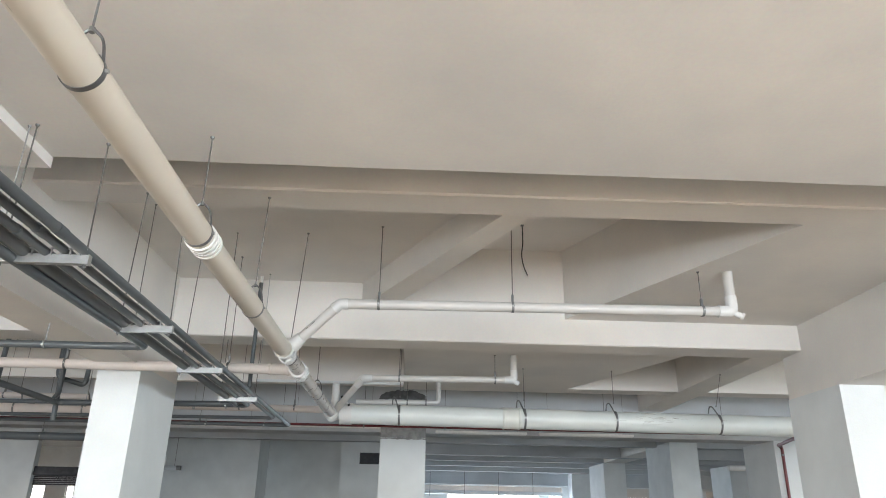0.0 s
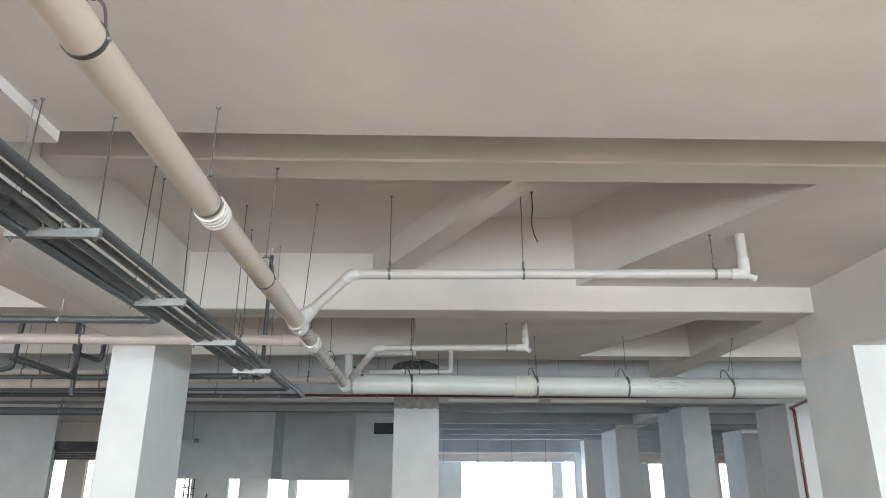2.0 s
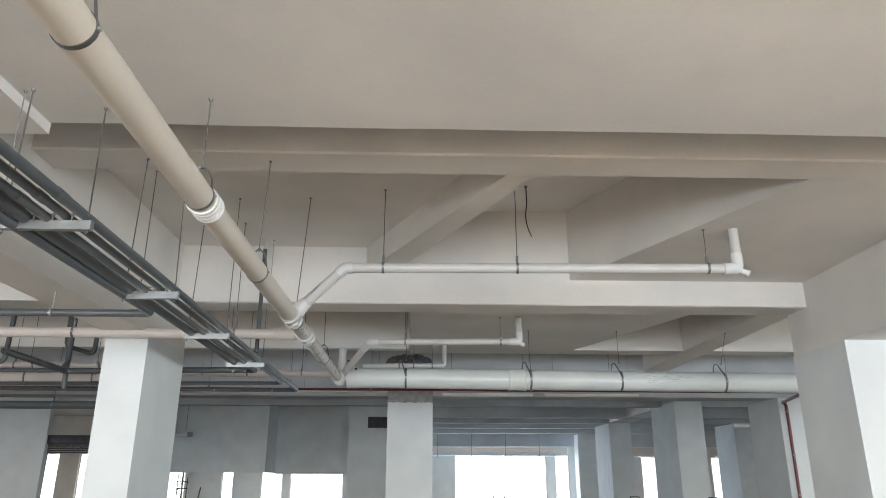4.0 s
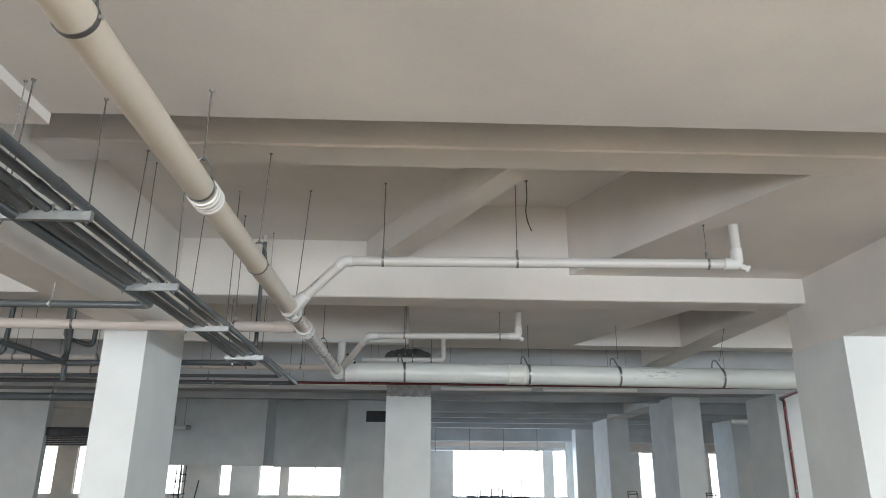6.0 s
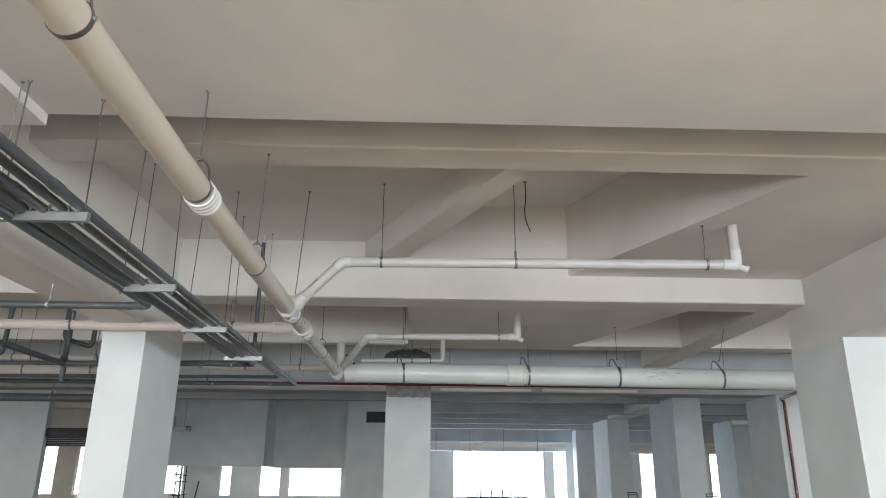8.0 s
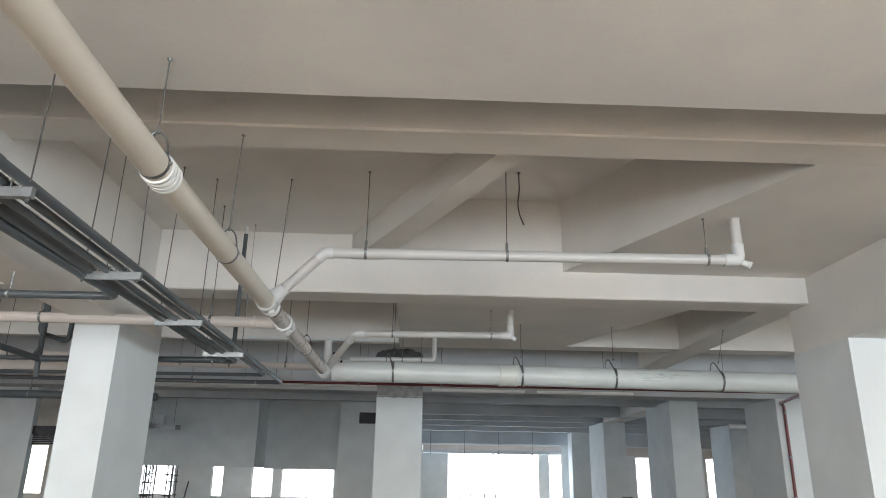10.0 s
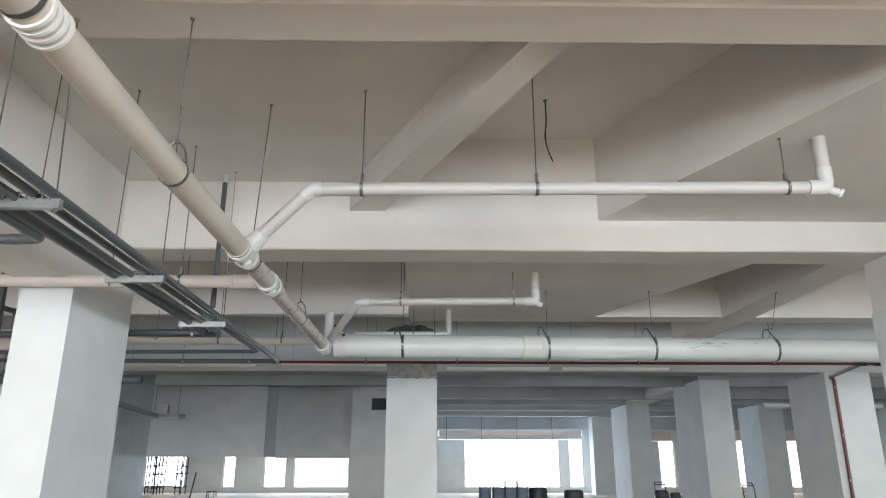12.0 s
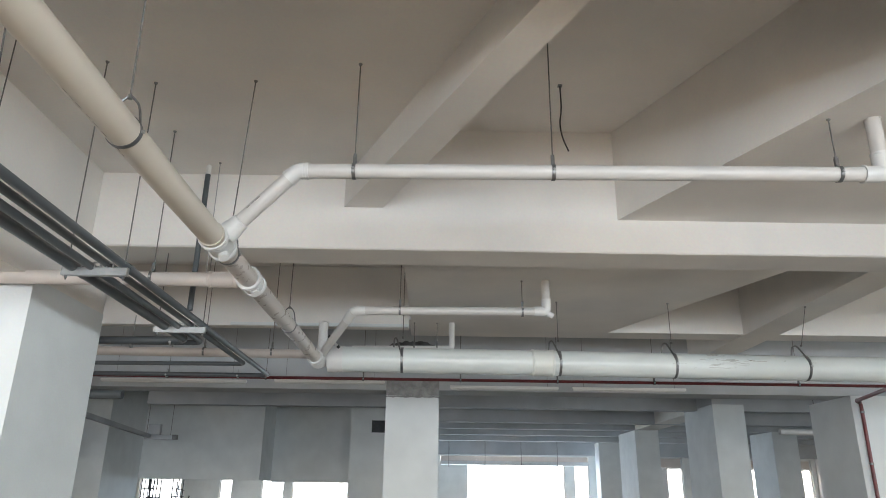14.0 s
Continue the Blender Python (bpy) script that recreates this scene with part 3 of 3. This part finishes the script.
ZC = 2.945
LEAN = {(4.02, -1): (0.04, -0.04), (4.02, 1): (-0.10, 0.18), (5.67, -1): (0.12, -0.2), (5.67, 1): (0.03, -0.17), (7.38, -1): (0.15, -0.28)}
BARS = [0.62, 2.32, 4.02, 5.67, 7.38, 9.28]
for i, y in enumerate(BARS):
    x1 = tray_x(y)
    x0 = x1 - {4.02: 0.55, 5.67: 0.465, 7.38: 0.46}.get(y, 0.49)
    t = thing("conduit_hanger", "galvanised steel channel bar hung from two threaded rods", "pipe hanger", "hangers of the conduit rack", at=((x0 + x1) / 2, y, ZC))
    w = (x1 - x0) / 2
    bm = boxes((-w, w, -0.021, 0.021, -0.057, -0.052), (-w, w, -0.021, -0.016, -0.052, 0.0), (-w, w, 0.016, 0.021, -0.052, 0.0),
               (-w, w, -0.024, -0.021, -0.057, -0.049), (-w, w, -0.024, -0.021, -0.007, 0.0), (-w - 0.004, -w, -0.023, 0.021, -0.058, 0.004), (w, w + 0.004, -0.023, 0.021, -0.058, 0.004))
    channel = part("channel", bm, GALV, t, "galvanised steel channel")
    zt = Z1 if y < Y1 else (ZS if y < 6 else ZL)
    for s in (-1, 1):
        xx = s * (w - 0.025)
        ztt = zt
        dx, dy = LEAN.get((y, s), (0.0, 0.0))
        rod = part("rod", tube((xx, 0, -0.088), (xx + dx, dy, ztt - ZC), 0.005, 8), ROD, t, "thin threaded steel rod")
        part("nut", sweep(bmesh.new(), [(xx, 0, -0.074), (xx, 0, -0.057)], 0.012, 6), CLAMP, rod)
        part("anchor", sweep(bmesh.new(), [(xx + dx, dy, ztt - ZC - 0.016), (xx + dx, dy, ztt - ZC - 0.006), (xx + dx, dy, ztt - ZC)], [0.008, 0.014, 0.015], 10), CLAMP, rod)
    part("clamp_strip", boxes((-w + 0.01, w - 0.01, -0.03, -0.025, 0.028, 0.036)), GALV, channel, "thin steel clamp strip")
    for k in range(9):
        xx = -w + 0.05 + k * (2 * w - 0.1) / 8
        part("saddle_bolt", boxes((xx - 0.004, xx + 0.004, -0.0335, -0.0215, -0.008, 0.04)), GALV, channel)

for x, y, z0, z1 in ((-2.53, 4.0, ZC - 0.01, Z1), (-2.74, 6.67, 3.0, ZL), (-1.965, 8.8, 3.3, ZL)):
    t = thing("threaded_rod", "thin pale threaded rod hanging from the slab beside the rack", "rod", "loose rods", at=(x, y, z1))
    part("rod", tube((0, 0, z0 - z1), (0, 0, -0.006), 0.0045, 8), GALV if y < 5 or y > 8 else ROD, t)
    part("anchor", sweep(bmesh.new(), [(0, 0, -0.014), (0, 0, 0)], [0.008, 0.014], 10), CLAMP, t)

CG = "conduits of the rack"


def conduit(name, pts, r, label="grey plastic conduit on the rack", group=CG, bend=0.12, material=None):
    """A conduit of straight runs, bends between them and a sleeve every few metres."""
    t = thing(name, label, "conduit", group)
    material = material or GREY
    pts = [Vector(p) for p in pts]
    a = pts[0]
    for k in range(1, len(pts)):
        b = pts[k]
        d = (b - a).normalized()
        last = k == len(pts) - 1
        e = b if last else b - d * bend
        part("run", sweep(bmesh.new(), [a, e], r, 16), material, t)
        length = (e - a).length
        for q in range(1, int(length / 3.8) + 1):
            c = a + d * (q * 3.8 - 0.9)
            part("sleeve", sweep(bmesh.new(), [c - d * 0.05, c + d * 0.05], r + 0.004, 16), material, t)
        if not last:
            f = (pts[k + 1] - b).normalized()
            g = b + f * bend
            curve = [e * (1 - u) ** 2 + b * 2 * u * (1 - u) + g * u * u for u in [w / 8 for w in range(9)]]
            part("bend", sweep(bmesh.new(), curve, r + 0.002, 16), material, t)
            a = g
    return t


def tp(off, y, r):
    return (tray_x(y) - off, y, ZC + r + 0.002)


conduit("conduit", [tp(0.043, -3, 0.031), tp(0.043, 12.45, 0.031), (-16, 12.47, ZC + 0.03)], 0.031, "grey plastic conduit turning aside past the rack", bend=0.1)
conduit("conduit", [tp(0.152, -3, 0.027), tp(0.152, 11.5, 0.027), (-16, 11.52, ZC - 0.05)], 0.027, "grey plastic conduit turning aside past the rack", bend=0.1)
conduit("conduit", [tp(0.258, -3, 0.027), tp(0.258, 10.04, 0.0), (-16, 10.06, ZC - 0.035)], 0.028, "grey plastic conduit leaving the rack to the side", bend=0.1)
conduit("conduit", [tp(0.390, -3, 0.039), tp(0.390, 9.90, 0.0), (-4.94, 9.92, ZC - 0.03), (-4.97, 8.45, ZC - 0.01)], 0.041, "grey conduit leaving the rack, open at its end", bend=0.1)
part("bore", tube((-4.97, 8.449, ZC - 0.01), (-4.97, 8.4465, ZC - 0.01), 0.036, 16), BLACK, bpy.data.objects["conduit.003"], "dark open end")
conduit("conduit", [(tray_x(-3) - 0.52, -3, ZC - 0.03), (tray_x(6.32) - 0.43, 6.32, ZC - 0.03), (-16, 6.36, ZC - 0.03)], 0.034, "grey plastic conduit turning off beside the rack", bend=0.09)
for a, b in (((-2.455, 6.12, ZC - 0.03), (-2.457, 6.09, ZC - 0.03)), ((-2.62, 6.321, ZC - 0.03), (-2.66, 6.321, ZC - 0.03))):
    part("joint", tube(a, b, 0.0365, 18), GREY, bpy.data.objects["conduit.004"])


def clip(x, y, z, r, up=0.16):
    """A small bright clip with a stub of rod on a conduit that runs sideways."""
    t = thing("conduit_clip", "small bright steel clip with a rod stub on a conduit", "clip", "conduit clips", at=(x, y, z))
    part("band", ring((0, 0, 0), (1, 0, 0), r, 0.009, 0.004, 20), GALV, t)
    part("stub", tube((0, 0, r), (0.004, 0, r + up), 0.006, 8), GALV, t)
    part("nut", tube((0, -r - 0.012, -0.01), (0, -r + 0.002, -0.01), 0.014, 6), GALV, t)
    return t


clip(-3.36, 6.324, ZC - 0.03, 0.035)
for x in (-2.62, -4.2):
    clip(x, 9.91, ZC - 0.02, 0.0425, 0.06)
for x in (-3.1, -4.6):
    clip(x, 10.05, ZC - 0.03, 0.0305, 0.3)
for x in (-2.6, -3.6, -5.2):
    clip(x, 12.465, ZC + 0.031, 0.0345, 0.05)
conduit("upright_conduit", [(-5.17, 10.3, 4.745), (-5.12, 10.3, 2.72)], 0.036, "upright grey conduit beside the column", "upright conduits")
conduit("upright_conduit", [(-5.02, 10.1, 4.745), (-5.02, 10.1, 3.08), (-5.02, 10.0, 2.98)], 0.034, "upright grey conduit beside the column", "upright conduits", bend=0.04)
conduit("looped_conduit", [(-5.26, 10.45, 4.745), (-5.26, 10.45, 3.36), (-4.84, 10.45, 3.24), (-4.80, 10.45, 4.745)], 0.034, "grey conduit bent into a low loop", "upright conduits", bend=0.09)
conduit("upright_conduit", [(-5.62, 9.7, 4.745), (-5.68, 9.7, 3.02), (-5.9, 9.75, 2.98)], 0.034, "upright grey conduit beside the column", "upright conduits", bend=0.06)
conduit("upright_conduit", [(-2.07, 8.8, ZC + 0.05), (-2.07, 8.8, 4.36)], 0.026, "upright grey conduit in front of the beam", "upright conduits")
part("tip", tube((-2.07, 8.8, 4.36), (-2.07, 8.8, 4.455), 0.024, 12), PVC, bpy.data.objects["upright_conduit.003"], "white pipe end")
hanger(-6.6, 13.0, 2.76, 0.071, (1, 0, 0), 3.80, "side conduits", yoke=False)
conduit("side_conduit", [(-16, 13.0, 2.775), (-4.41, 13.0, 2.755)], 0.07, "thick grey plastic pipe with an open end", "side conduits")
part("bore", tube((-4.412, 13.0, 2.755), (-4.405, 13.0, 2.755), 0.055, 20), BLACK, bpy.data.objects["side_conduit"], "dark open end")

# red sprinkler pipe
RP = thing("sprinkler_pipe", "dark red painted steel sprinkler pipe with a drop along a column", "pipe")
part("pipe", tube((-16, 14.12, 3.21), (16, 14.12, 3.19), 0.025, 16), RED, RP)
part("pipe", sweep(bmesh.new(), rounded([(7.75, 14.12, 3.19), (8.28, 16.08, 3.2), (8.39, 16.13, 3.17), (8.39, 16.13, 0.0)], 0.07), 0.034, 16), RED, RP)
part("tee", tube((7.66, 14.12, 3.195), (7.86, 14.12, 3.195), 0.036, 14), DARK, RP, "dark grey tee")
part("coupling", tube((8.0, 14.12, 3.194), (8.16, 14.12, 3.194), 0.033, 14), DARK, RP, "dark grey coupling")
part("elbow", tube((8.28, 16.03, 3.2), (8.35, 16.11, 3.19), 0.046, 14), RUST, RP, "rusty brown elbow")
for z in (3.0, 2.05, 1.2):
    part("clamp_band", ring((8.39, 16.13, z), (0, 0, 1), 0.035, 0.02, 0.006), CLAMP, RP)
for x in (-6, -4.2, -2.6, -1, 0.6, 2.2, 3.8, 6.2):
    hanger(x, 14.12, 3.2, 0.033, (1, 0, 0), 4.6, "hangers of the sprinkler pipe", yoke=False)

# ---- things: loose cable, light battens, patches ----
t = thing("loose_cable", "thin black loose cable hanging from the slab", "cable", at=(1.30, 8.18, 5.04))
bm = sweep(bmesh.new(), rounded([(0, 0, 0), (0.005, 0, -0.25), (-0.02, 0, -0.40), (0.0, 0, -0.55), (0.05, 0, -0.68)], 0.08, 5), 0.007, 8)
part("cable", bm, BLACK, t)
part("anchor", boxes((-0.02, 0.02, -0.02, 0.02, -0.01, 0.0)), CLAMP, t)


def batten(x0, x1, y, z, top):
    t = thing("light_batten", "long white unlit batten light hung on thin wires", "light", "battens of the hall", at=((x0 + x1) / 2, y, z))
    w = (x1 - x0) / 2
    part("body", boxes((-w, w, -0.03, 0.03, 0.0, 0.045), bevel=0.006), PVCW, t)
    part("tube", tube((-w + 0.02, 0, -0.012), (w - 0.02, 0, -0.012), 0.013, 12), PVC, t, "white tube")
    for s in (-1, 1):
        part("wire", tube((s * w * 0.8, 0, 0.045), (s * w * 0.8, 0, top - z), 0.003, 6), ROD, t)
    return t


for x0, x1, z in ((-5.8, -3.2, 3.27), (-2.7, -0.72, 3.29), (0.45, 2.4, 3.22), (2.65, 4.7, 3.22)):
    batten(x0, x1, 15.2, z, 4.6)


def ragged(x0, x1, z0, z1, y, n, seed):
    """A thin rough patch with an uneven edge, standing on a wall face."""
    rnd = random.Random(seed)
    bm = bmesh.new()
    lo, hi = [], []
    for i in range(n + 1):
        u = i / n
        x = x0 + (x1 - x0) * u
        arch = math.sin(math.pi * min(1, max(0, u))) ** 0.4
        lo.append((x, z0 + rnd.uniform(0, 0.02)))
        hi.append((x, z0 + 0.03 + (z1 - z0 - 0.03) * arch * rnd.uniform(0.8, 1)))
    pts = lo + hi[::-1]
    a = [bm.verts.new((x, y, z)) for x, z in pts]
    b = [bm.verts.new((x, y - 0.012, z)) for x, z in pts]
    m = len(pts)
    for i in range(n):
        bm.faces.new((b[i], b[i + 1], b[m - 2 - i], b[m - 1 - i]))
        bm.faces.new((a[i], a[m - 1 - i], a[m - 2 - i], a[i + 1]))
    for i in range(m):
        j = (i + 1) % m
        bm.faces.new((a[i], a[j], b[j], b[i]))
    return bm


struct("trim_patch", ragged(-0.83, 0.27, 4.06, 4.30, 16.285, 22, 3), STAIN, "dark rough cement patch on the beam", "patch")
struct("trim_joint", ragged(-0.77, 0.27, 3.17, 3.215, 16.286, 22, 5), PATCH, "ragged cement joint at the column's head", "patch")
struct("trim_band", boxes((-0.765, 0.265, 16.279, 16.285, 3.215, 3.52)), PATCH, "bare grey concrete above the column's painted part", "patch")
struct("trim_vent", boxes((-2.22, -1.36, 30.09, 30.1, 3.58, 4.03)), DARK, "dark vent opening high on the core wall", "vent")

# ---- far hall: windows, duct, stored goods ----


def window(i, x0, x1, z0, z1, mull):
    bm = boxes((x0, x1, YF + 0.1, YF + 0.16, z1 - 0.06, z1), (x0, x1, YF + 0.1, YF + 0.16, z0, z0 + 0.06),
               (x0, x0 + 0.06, YF + 0.1, YF + 0.16, z0, z1), (x1 - 0.06, x1, YF + 0.1, YF + 0.16, z0, z1))
    w = struct("window_%d" % i, bm, ALU, "white window frame in the far facade", "window")
    for x in mull:
        part("mullion", boxes((x - 0.02, x + 0.02, YF + 0.11, YF + 0.15, z0 + 0.06, z1 - 0.06)), CLAMP, w)
    return w


WIDE = [h for h in HOLES_FAR if len(h) == 2 or h[2] < 1]
for i, (a, b, *own) in enumerate(WIDE):
    n = max(1, round((b - a) / 1.4))
    if a > 9.5:
        w = window(i + 1, a, b, 0.25, own[1], [a + (b - a) * k / n for k in range(1, n)])
        # pink panel put in for the lit lintel above the opening
        part("lit_strip_panel", boxes((a + 0.06, b - 0.06, YF + 0.115, YF + 0.145, 2.93, own[1] - 0.06)), PVCX, w, "pale pink panel standing in for a lit strip above")
        part("transom_rail", boxes((a + 0.06, b - 0.06, YF + 0.10, YF + 0.16, 2.85, 2.926)), ALU, w)
        if 12 < a < 13:
            # pale panel put in for the shaded jamb
            part("jamb_panel", boxes((a + 0.06, a + 0.6, YF + 0.115, YF + 0.145, 0.31, 2.846)), ALU, w)
        continue
    window(i + 1, a, b, 0.25, 3.03, [a + (b - a) * k / n for k in range(1, n)])

w = struct("window_header", boxes((0.56, 9.0, YF + 0.1, YF + 0.16, 3.06, 3.12)), ALU, "white rail over the far window", "window")
# pink panels added in place of the lit soffit strip over the window
for a, b in ((0.58, 2.597), (2.6, 4.597), (4.6, 6.597), (6.6, 8.98)):
    part("lit_strip_panel", boxes((a, b, YF + 0.115, YF + 0.145, 3.125, 3.425)), PVCX, w, "pale pink panel standing in for a lit strip above")
for x, z0, z1 in ((2.27, 0.6, 2.2), (3.7, 0.9, 2.19), (6.59, 2.0, 2.2)):
    t = thing("hanging_cable", "thin dark cable hanging before the far window", "cable", "cables before the window", at=(x, 42.95, z1))
    part("cable", tube((0, 0, z0 - z1), (0.01, 0, 2.901 - z1), 0.012, 6), DARK, t)
    part("end", boxes((-0.05, 0.05, -0.02, 0.02, -0.03, 0.03)), DARK, t)

t = thing("air_duct", "long white air duct hung above the far window", "duct", at=(4.6, 42.9, 2.9))
part("body", boxes((-4.0, 4.1, -0.25, 0.25, 0.0, 0.2), bevel=0.01), ALU, t)
for x in (-3.6, -1.6, 0.4, 2.4):
    part("rod", tube((x, -0.27, -0.12), (x, -0.27, 2.1), 0.012, 6), ROD, t)
    part("bracket", boxes((x - 0.02, x + 0.02, -0.29, 0.29, -0.05, 0.0)), CLAMP, t)

for x0, x1 in ((9.8, 11.3),):
    t = thing("pipe_stub", "short white plastic pipe below the far ceiling", "pipe", at=(x0, 24.0, 3.28))
    part("pipe", tube((0.75, 0, 0), (4.5, 0, 0), 0.09, 20), PVC, t)
    part("strap", tube((1.9, 0.0, 0), (1.9, 0.0, 1.72), 0.01, 6), ROD, t)

t = thing("roller_shutter", "dark rolled-up shutter box over a far opening", "shutter", at=(-12.1, 25.2, 0))
part("box", boxes((-0.85, 0.85, -0.1, 0.2, 2.66, 2.95), bevel=0.02), DARK, t)
for k in range(5):
    part("slat", boxes((-0.82, 0.82, 0.0, 0.03, 2.36 + k * 0.06, 2.41 + k * 0.06)), DARK, t)
for s in (-1, 1):
    part("guide", boxes((s * 0.86 - 0.03, s * 0.86 + 0.03, -0.03, 0.05, 0.0, 2.7)), CLAMP, t)

# tray and bracket take the concrete grey to hold the far hall's shade
t = thing("cable_tray", "cable tray with a cross bracket, grey put in for shade", "cable tray", at=(-8.9, 26.64, 3.0))
bm = sweep(bmesh.new(), [(1.1, -9.2, 0.1), (-0.42, 0.1, 0.1)], 0.085, 4)
part("tray", bm, CONC, t)
part("bracket", boxes((-0.55, 0.53, -0.06, 0.06, 0.0, 0.15), bevel=0.008), CONC, t)
part("end_plate", boxes((0.38, 0.535, -0.065, 0.065, -0.004, 0.154), bevel=0.004), CLAMP, t)
part("box", boxes((-0.5, -0.1, 0.07, 0.25, 0.02, 0.5), bevel=0.01), CONC, t)
for x in (-0.5, 0.3):
    part("rod", tube((x, 0.0, 0.15), (x, 0.0, 2.2), 0.008, 6), ROD, t)

# scaffold frame before the far window
t = thing("scaffold", "dark steel scaffold frame before the far window", "scaffold", at=(-14.0, 41.0, 0))
rnd = random.Random(12)
for x in (-0.97, -0.82, -0.52, -0.33, 0.62, 0.86):
    for y in (0, 0.9):
        lean_x = rnd.uniform(-0.05, 0.05)
        part("post", tube((x, y, 0), (x + lean_x, y, 2.5), 0.03, 8), DARK, t)
for z in (0.35, 1.05, 1.45, 2.3):
    for y in (0, 0.9):
        part("ledger", tube((-0.97, y, z), (-0.33, y, z + rnd.uniform(-0.06, 0.06)), 0.026, 8), DARK, t)
        part("ledger", tube((0.5, y, z), (0.95, y, z + rnd.uniform(-0.06, 0.06)), 0.026, 8), DARK, t)
part("ledger", tube((-0.97, 0, 0.42), (0.95, 0, 0.4), 0.026, 8), DARK, t)
for a, b in (((-0.5, 0, 1.3), (-0.2, 0, 2.0)), ((-0.2, 0, 2.0), (-0.12, 0, 1.55)), ((-0.52, 0, 1.7), (-0.82, 0, 2.35)), ((0.62, 0, 0.9), (0.9, 0, 1.5))):
    part("brace", tube(a, b, 0.022, 8), DARK, t)

t = thing("pole", "dark pole leaning against the hall's partition", "pole", at=(-9.03, 29.7, 0))
part("shaft", tube((0.05, 0.1, 0.0), (0.16, 0.39, 1.22), 0.025, 8), DARK, t)
t = thing("steel_stool", "dark steel stool frame on the floor", "stool", at=(-7.0, 26.0, 0))
part("seat", boxes((-0.14, 0.14, -0.14, 0.14, 0.64, 0.67), bevel=0.008), DARK, t)
for a in (-1, 1):
    for b in (-1, 1):
        part("leg", tube((a * 0.16, b * 0.16, 0), (a * 0.11, b * 0.11, 0.64), 0.014, 8), DARK, t)


def drum(x, y, r, h, label, group):
    """An upright dark drum with rolled hoops, a rounded shoulder and a lid with a bung."""
    t = thing("steel_drum", label, "drum", group, at=(x, y, 0))
    prof = [(0.0, r * 0.96), (0.015, r), (h * 0.32, r), (h * 0.335, r + 0.012), (h * 0.35, r), (h * 0.64, r), (h * 0.655, r + 0.012), (h * 0.67, r), (h - 0.07, r), (h - 0.025, r * 0.95), (h - 0.012, r * 0.86)]
    part("shell", sweep(bmesh.new(), [(0, 0, z) for z, q in prof], [q for z, q in prof], 28), DARK, t)
    part("lid", ring((0, 0, h - 0.012), (0, 0, 1), r * 0.74, 0.012, 0.02, 28), DARK, t)
    part("bung", tube((r * 0.45, 0, h - 0.02), (r * 0.45, 0, h + 0.012), 0.035, 12), CLAMP, t)
    return t


for x, y, r, h in ((3.12, 22.3, 0.265, 0.88), (4.12, 22.3, 0.27, 0.83), (6.57, 22.3, 0.19, 0.82), (6.93, 22.2, 0.14, 0.76)):
    drum(x, y, r, h, "dark steel drum standing on the hall floor", "drums in the hall")
for x0, x1 in ((1.49, 1.75), (1.86, 2.14), (2.19, 2.47), (2.52, 2.76)):
    t = thing("loaded_pallet", "blue-grey wrapped load on a pallet with steel stakes", "pallet", "pallets in the hall", at=((x0 + x1) / 2, 22.2, 0))
    w = (x1 - x0) / 2
    part("wrapping", boxes((-w, w, -0.35, 0.35, 0.1, 0.89), bevel=0.03), BLUE, t)
    part("pallet", boxes((-w, w, -0.36, 0.36, 0.0, 0.095)), WOOD, t)
    for s in (-1, 1):
        part("stake", tube((s * (w + 0.012), -0.36, 0.0), (s * (w + 0.012), -0.36, 1.1), 0.012, 6), DARK, t)


def trolley(x, y, h, label):
    t = thing("hand_trolley", label, "trolley", at=(x, y, 0))
    for s in (-1, 1):
        part("rail", sweep(bmesh.new(), rounded([(s * 0.14, -0.1, 0.08), (s * 0.14, 0.06, h - 0.05), (s * 0.12, 0.12, h)], 0.05), 0.013, 8), DARK, t)
        part("wheel", tube((s * 0.17, 0, 0.1), (s * 0.2, 0, 0.1), 0.1, 18), BLACK, t)
    for z in (0.35, 0.7, h - 0.06, h):
        yy = -0.1 + 0.16 * z / h if z < h else 0.12
        part("rung", tube((-0.14, yy, z), (0.14, yy, z), 0.012, 8), DARK, t)
    part("toe_plate", boxes((-0.2, 0.2, -0.34, -0.08, 0.005, 0.02)), DARK, t)
    return t


trolley(6.28, 21.4, 1.05, "dark steel hand trolley beside the rolls")
trolley(8.05, 20.0, 1.06, "dark steel hand trolley standing by a column")
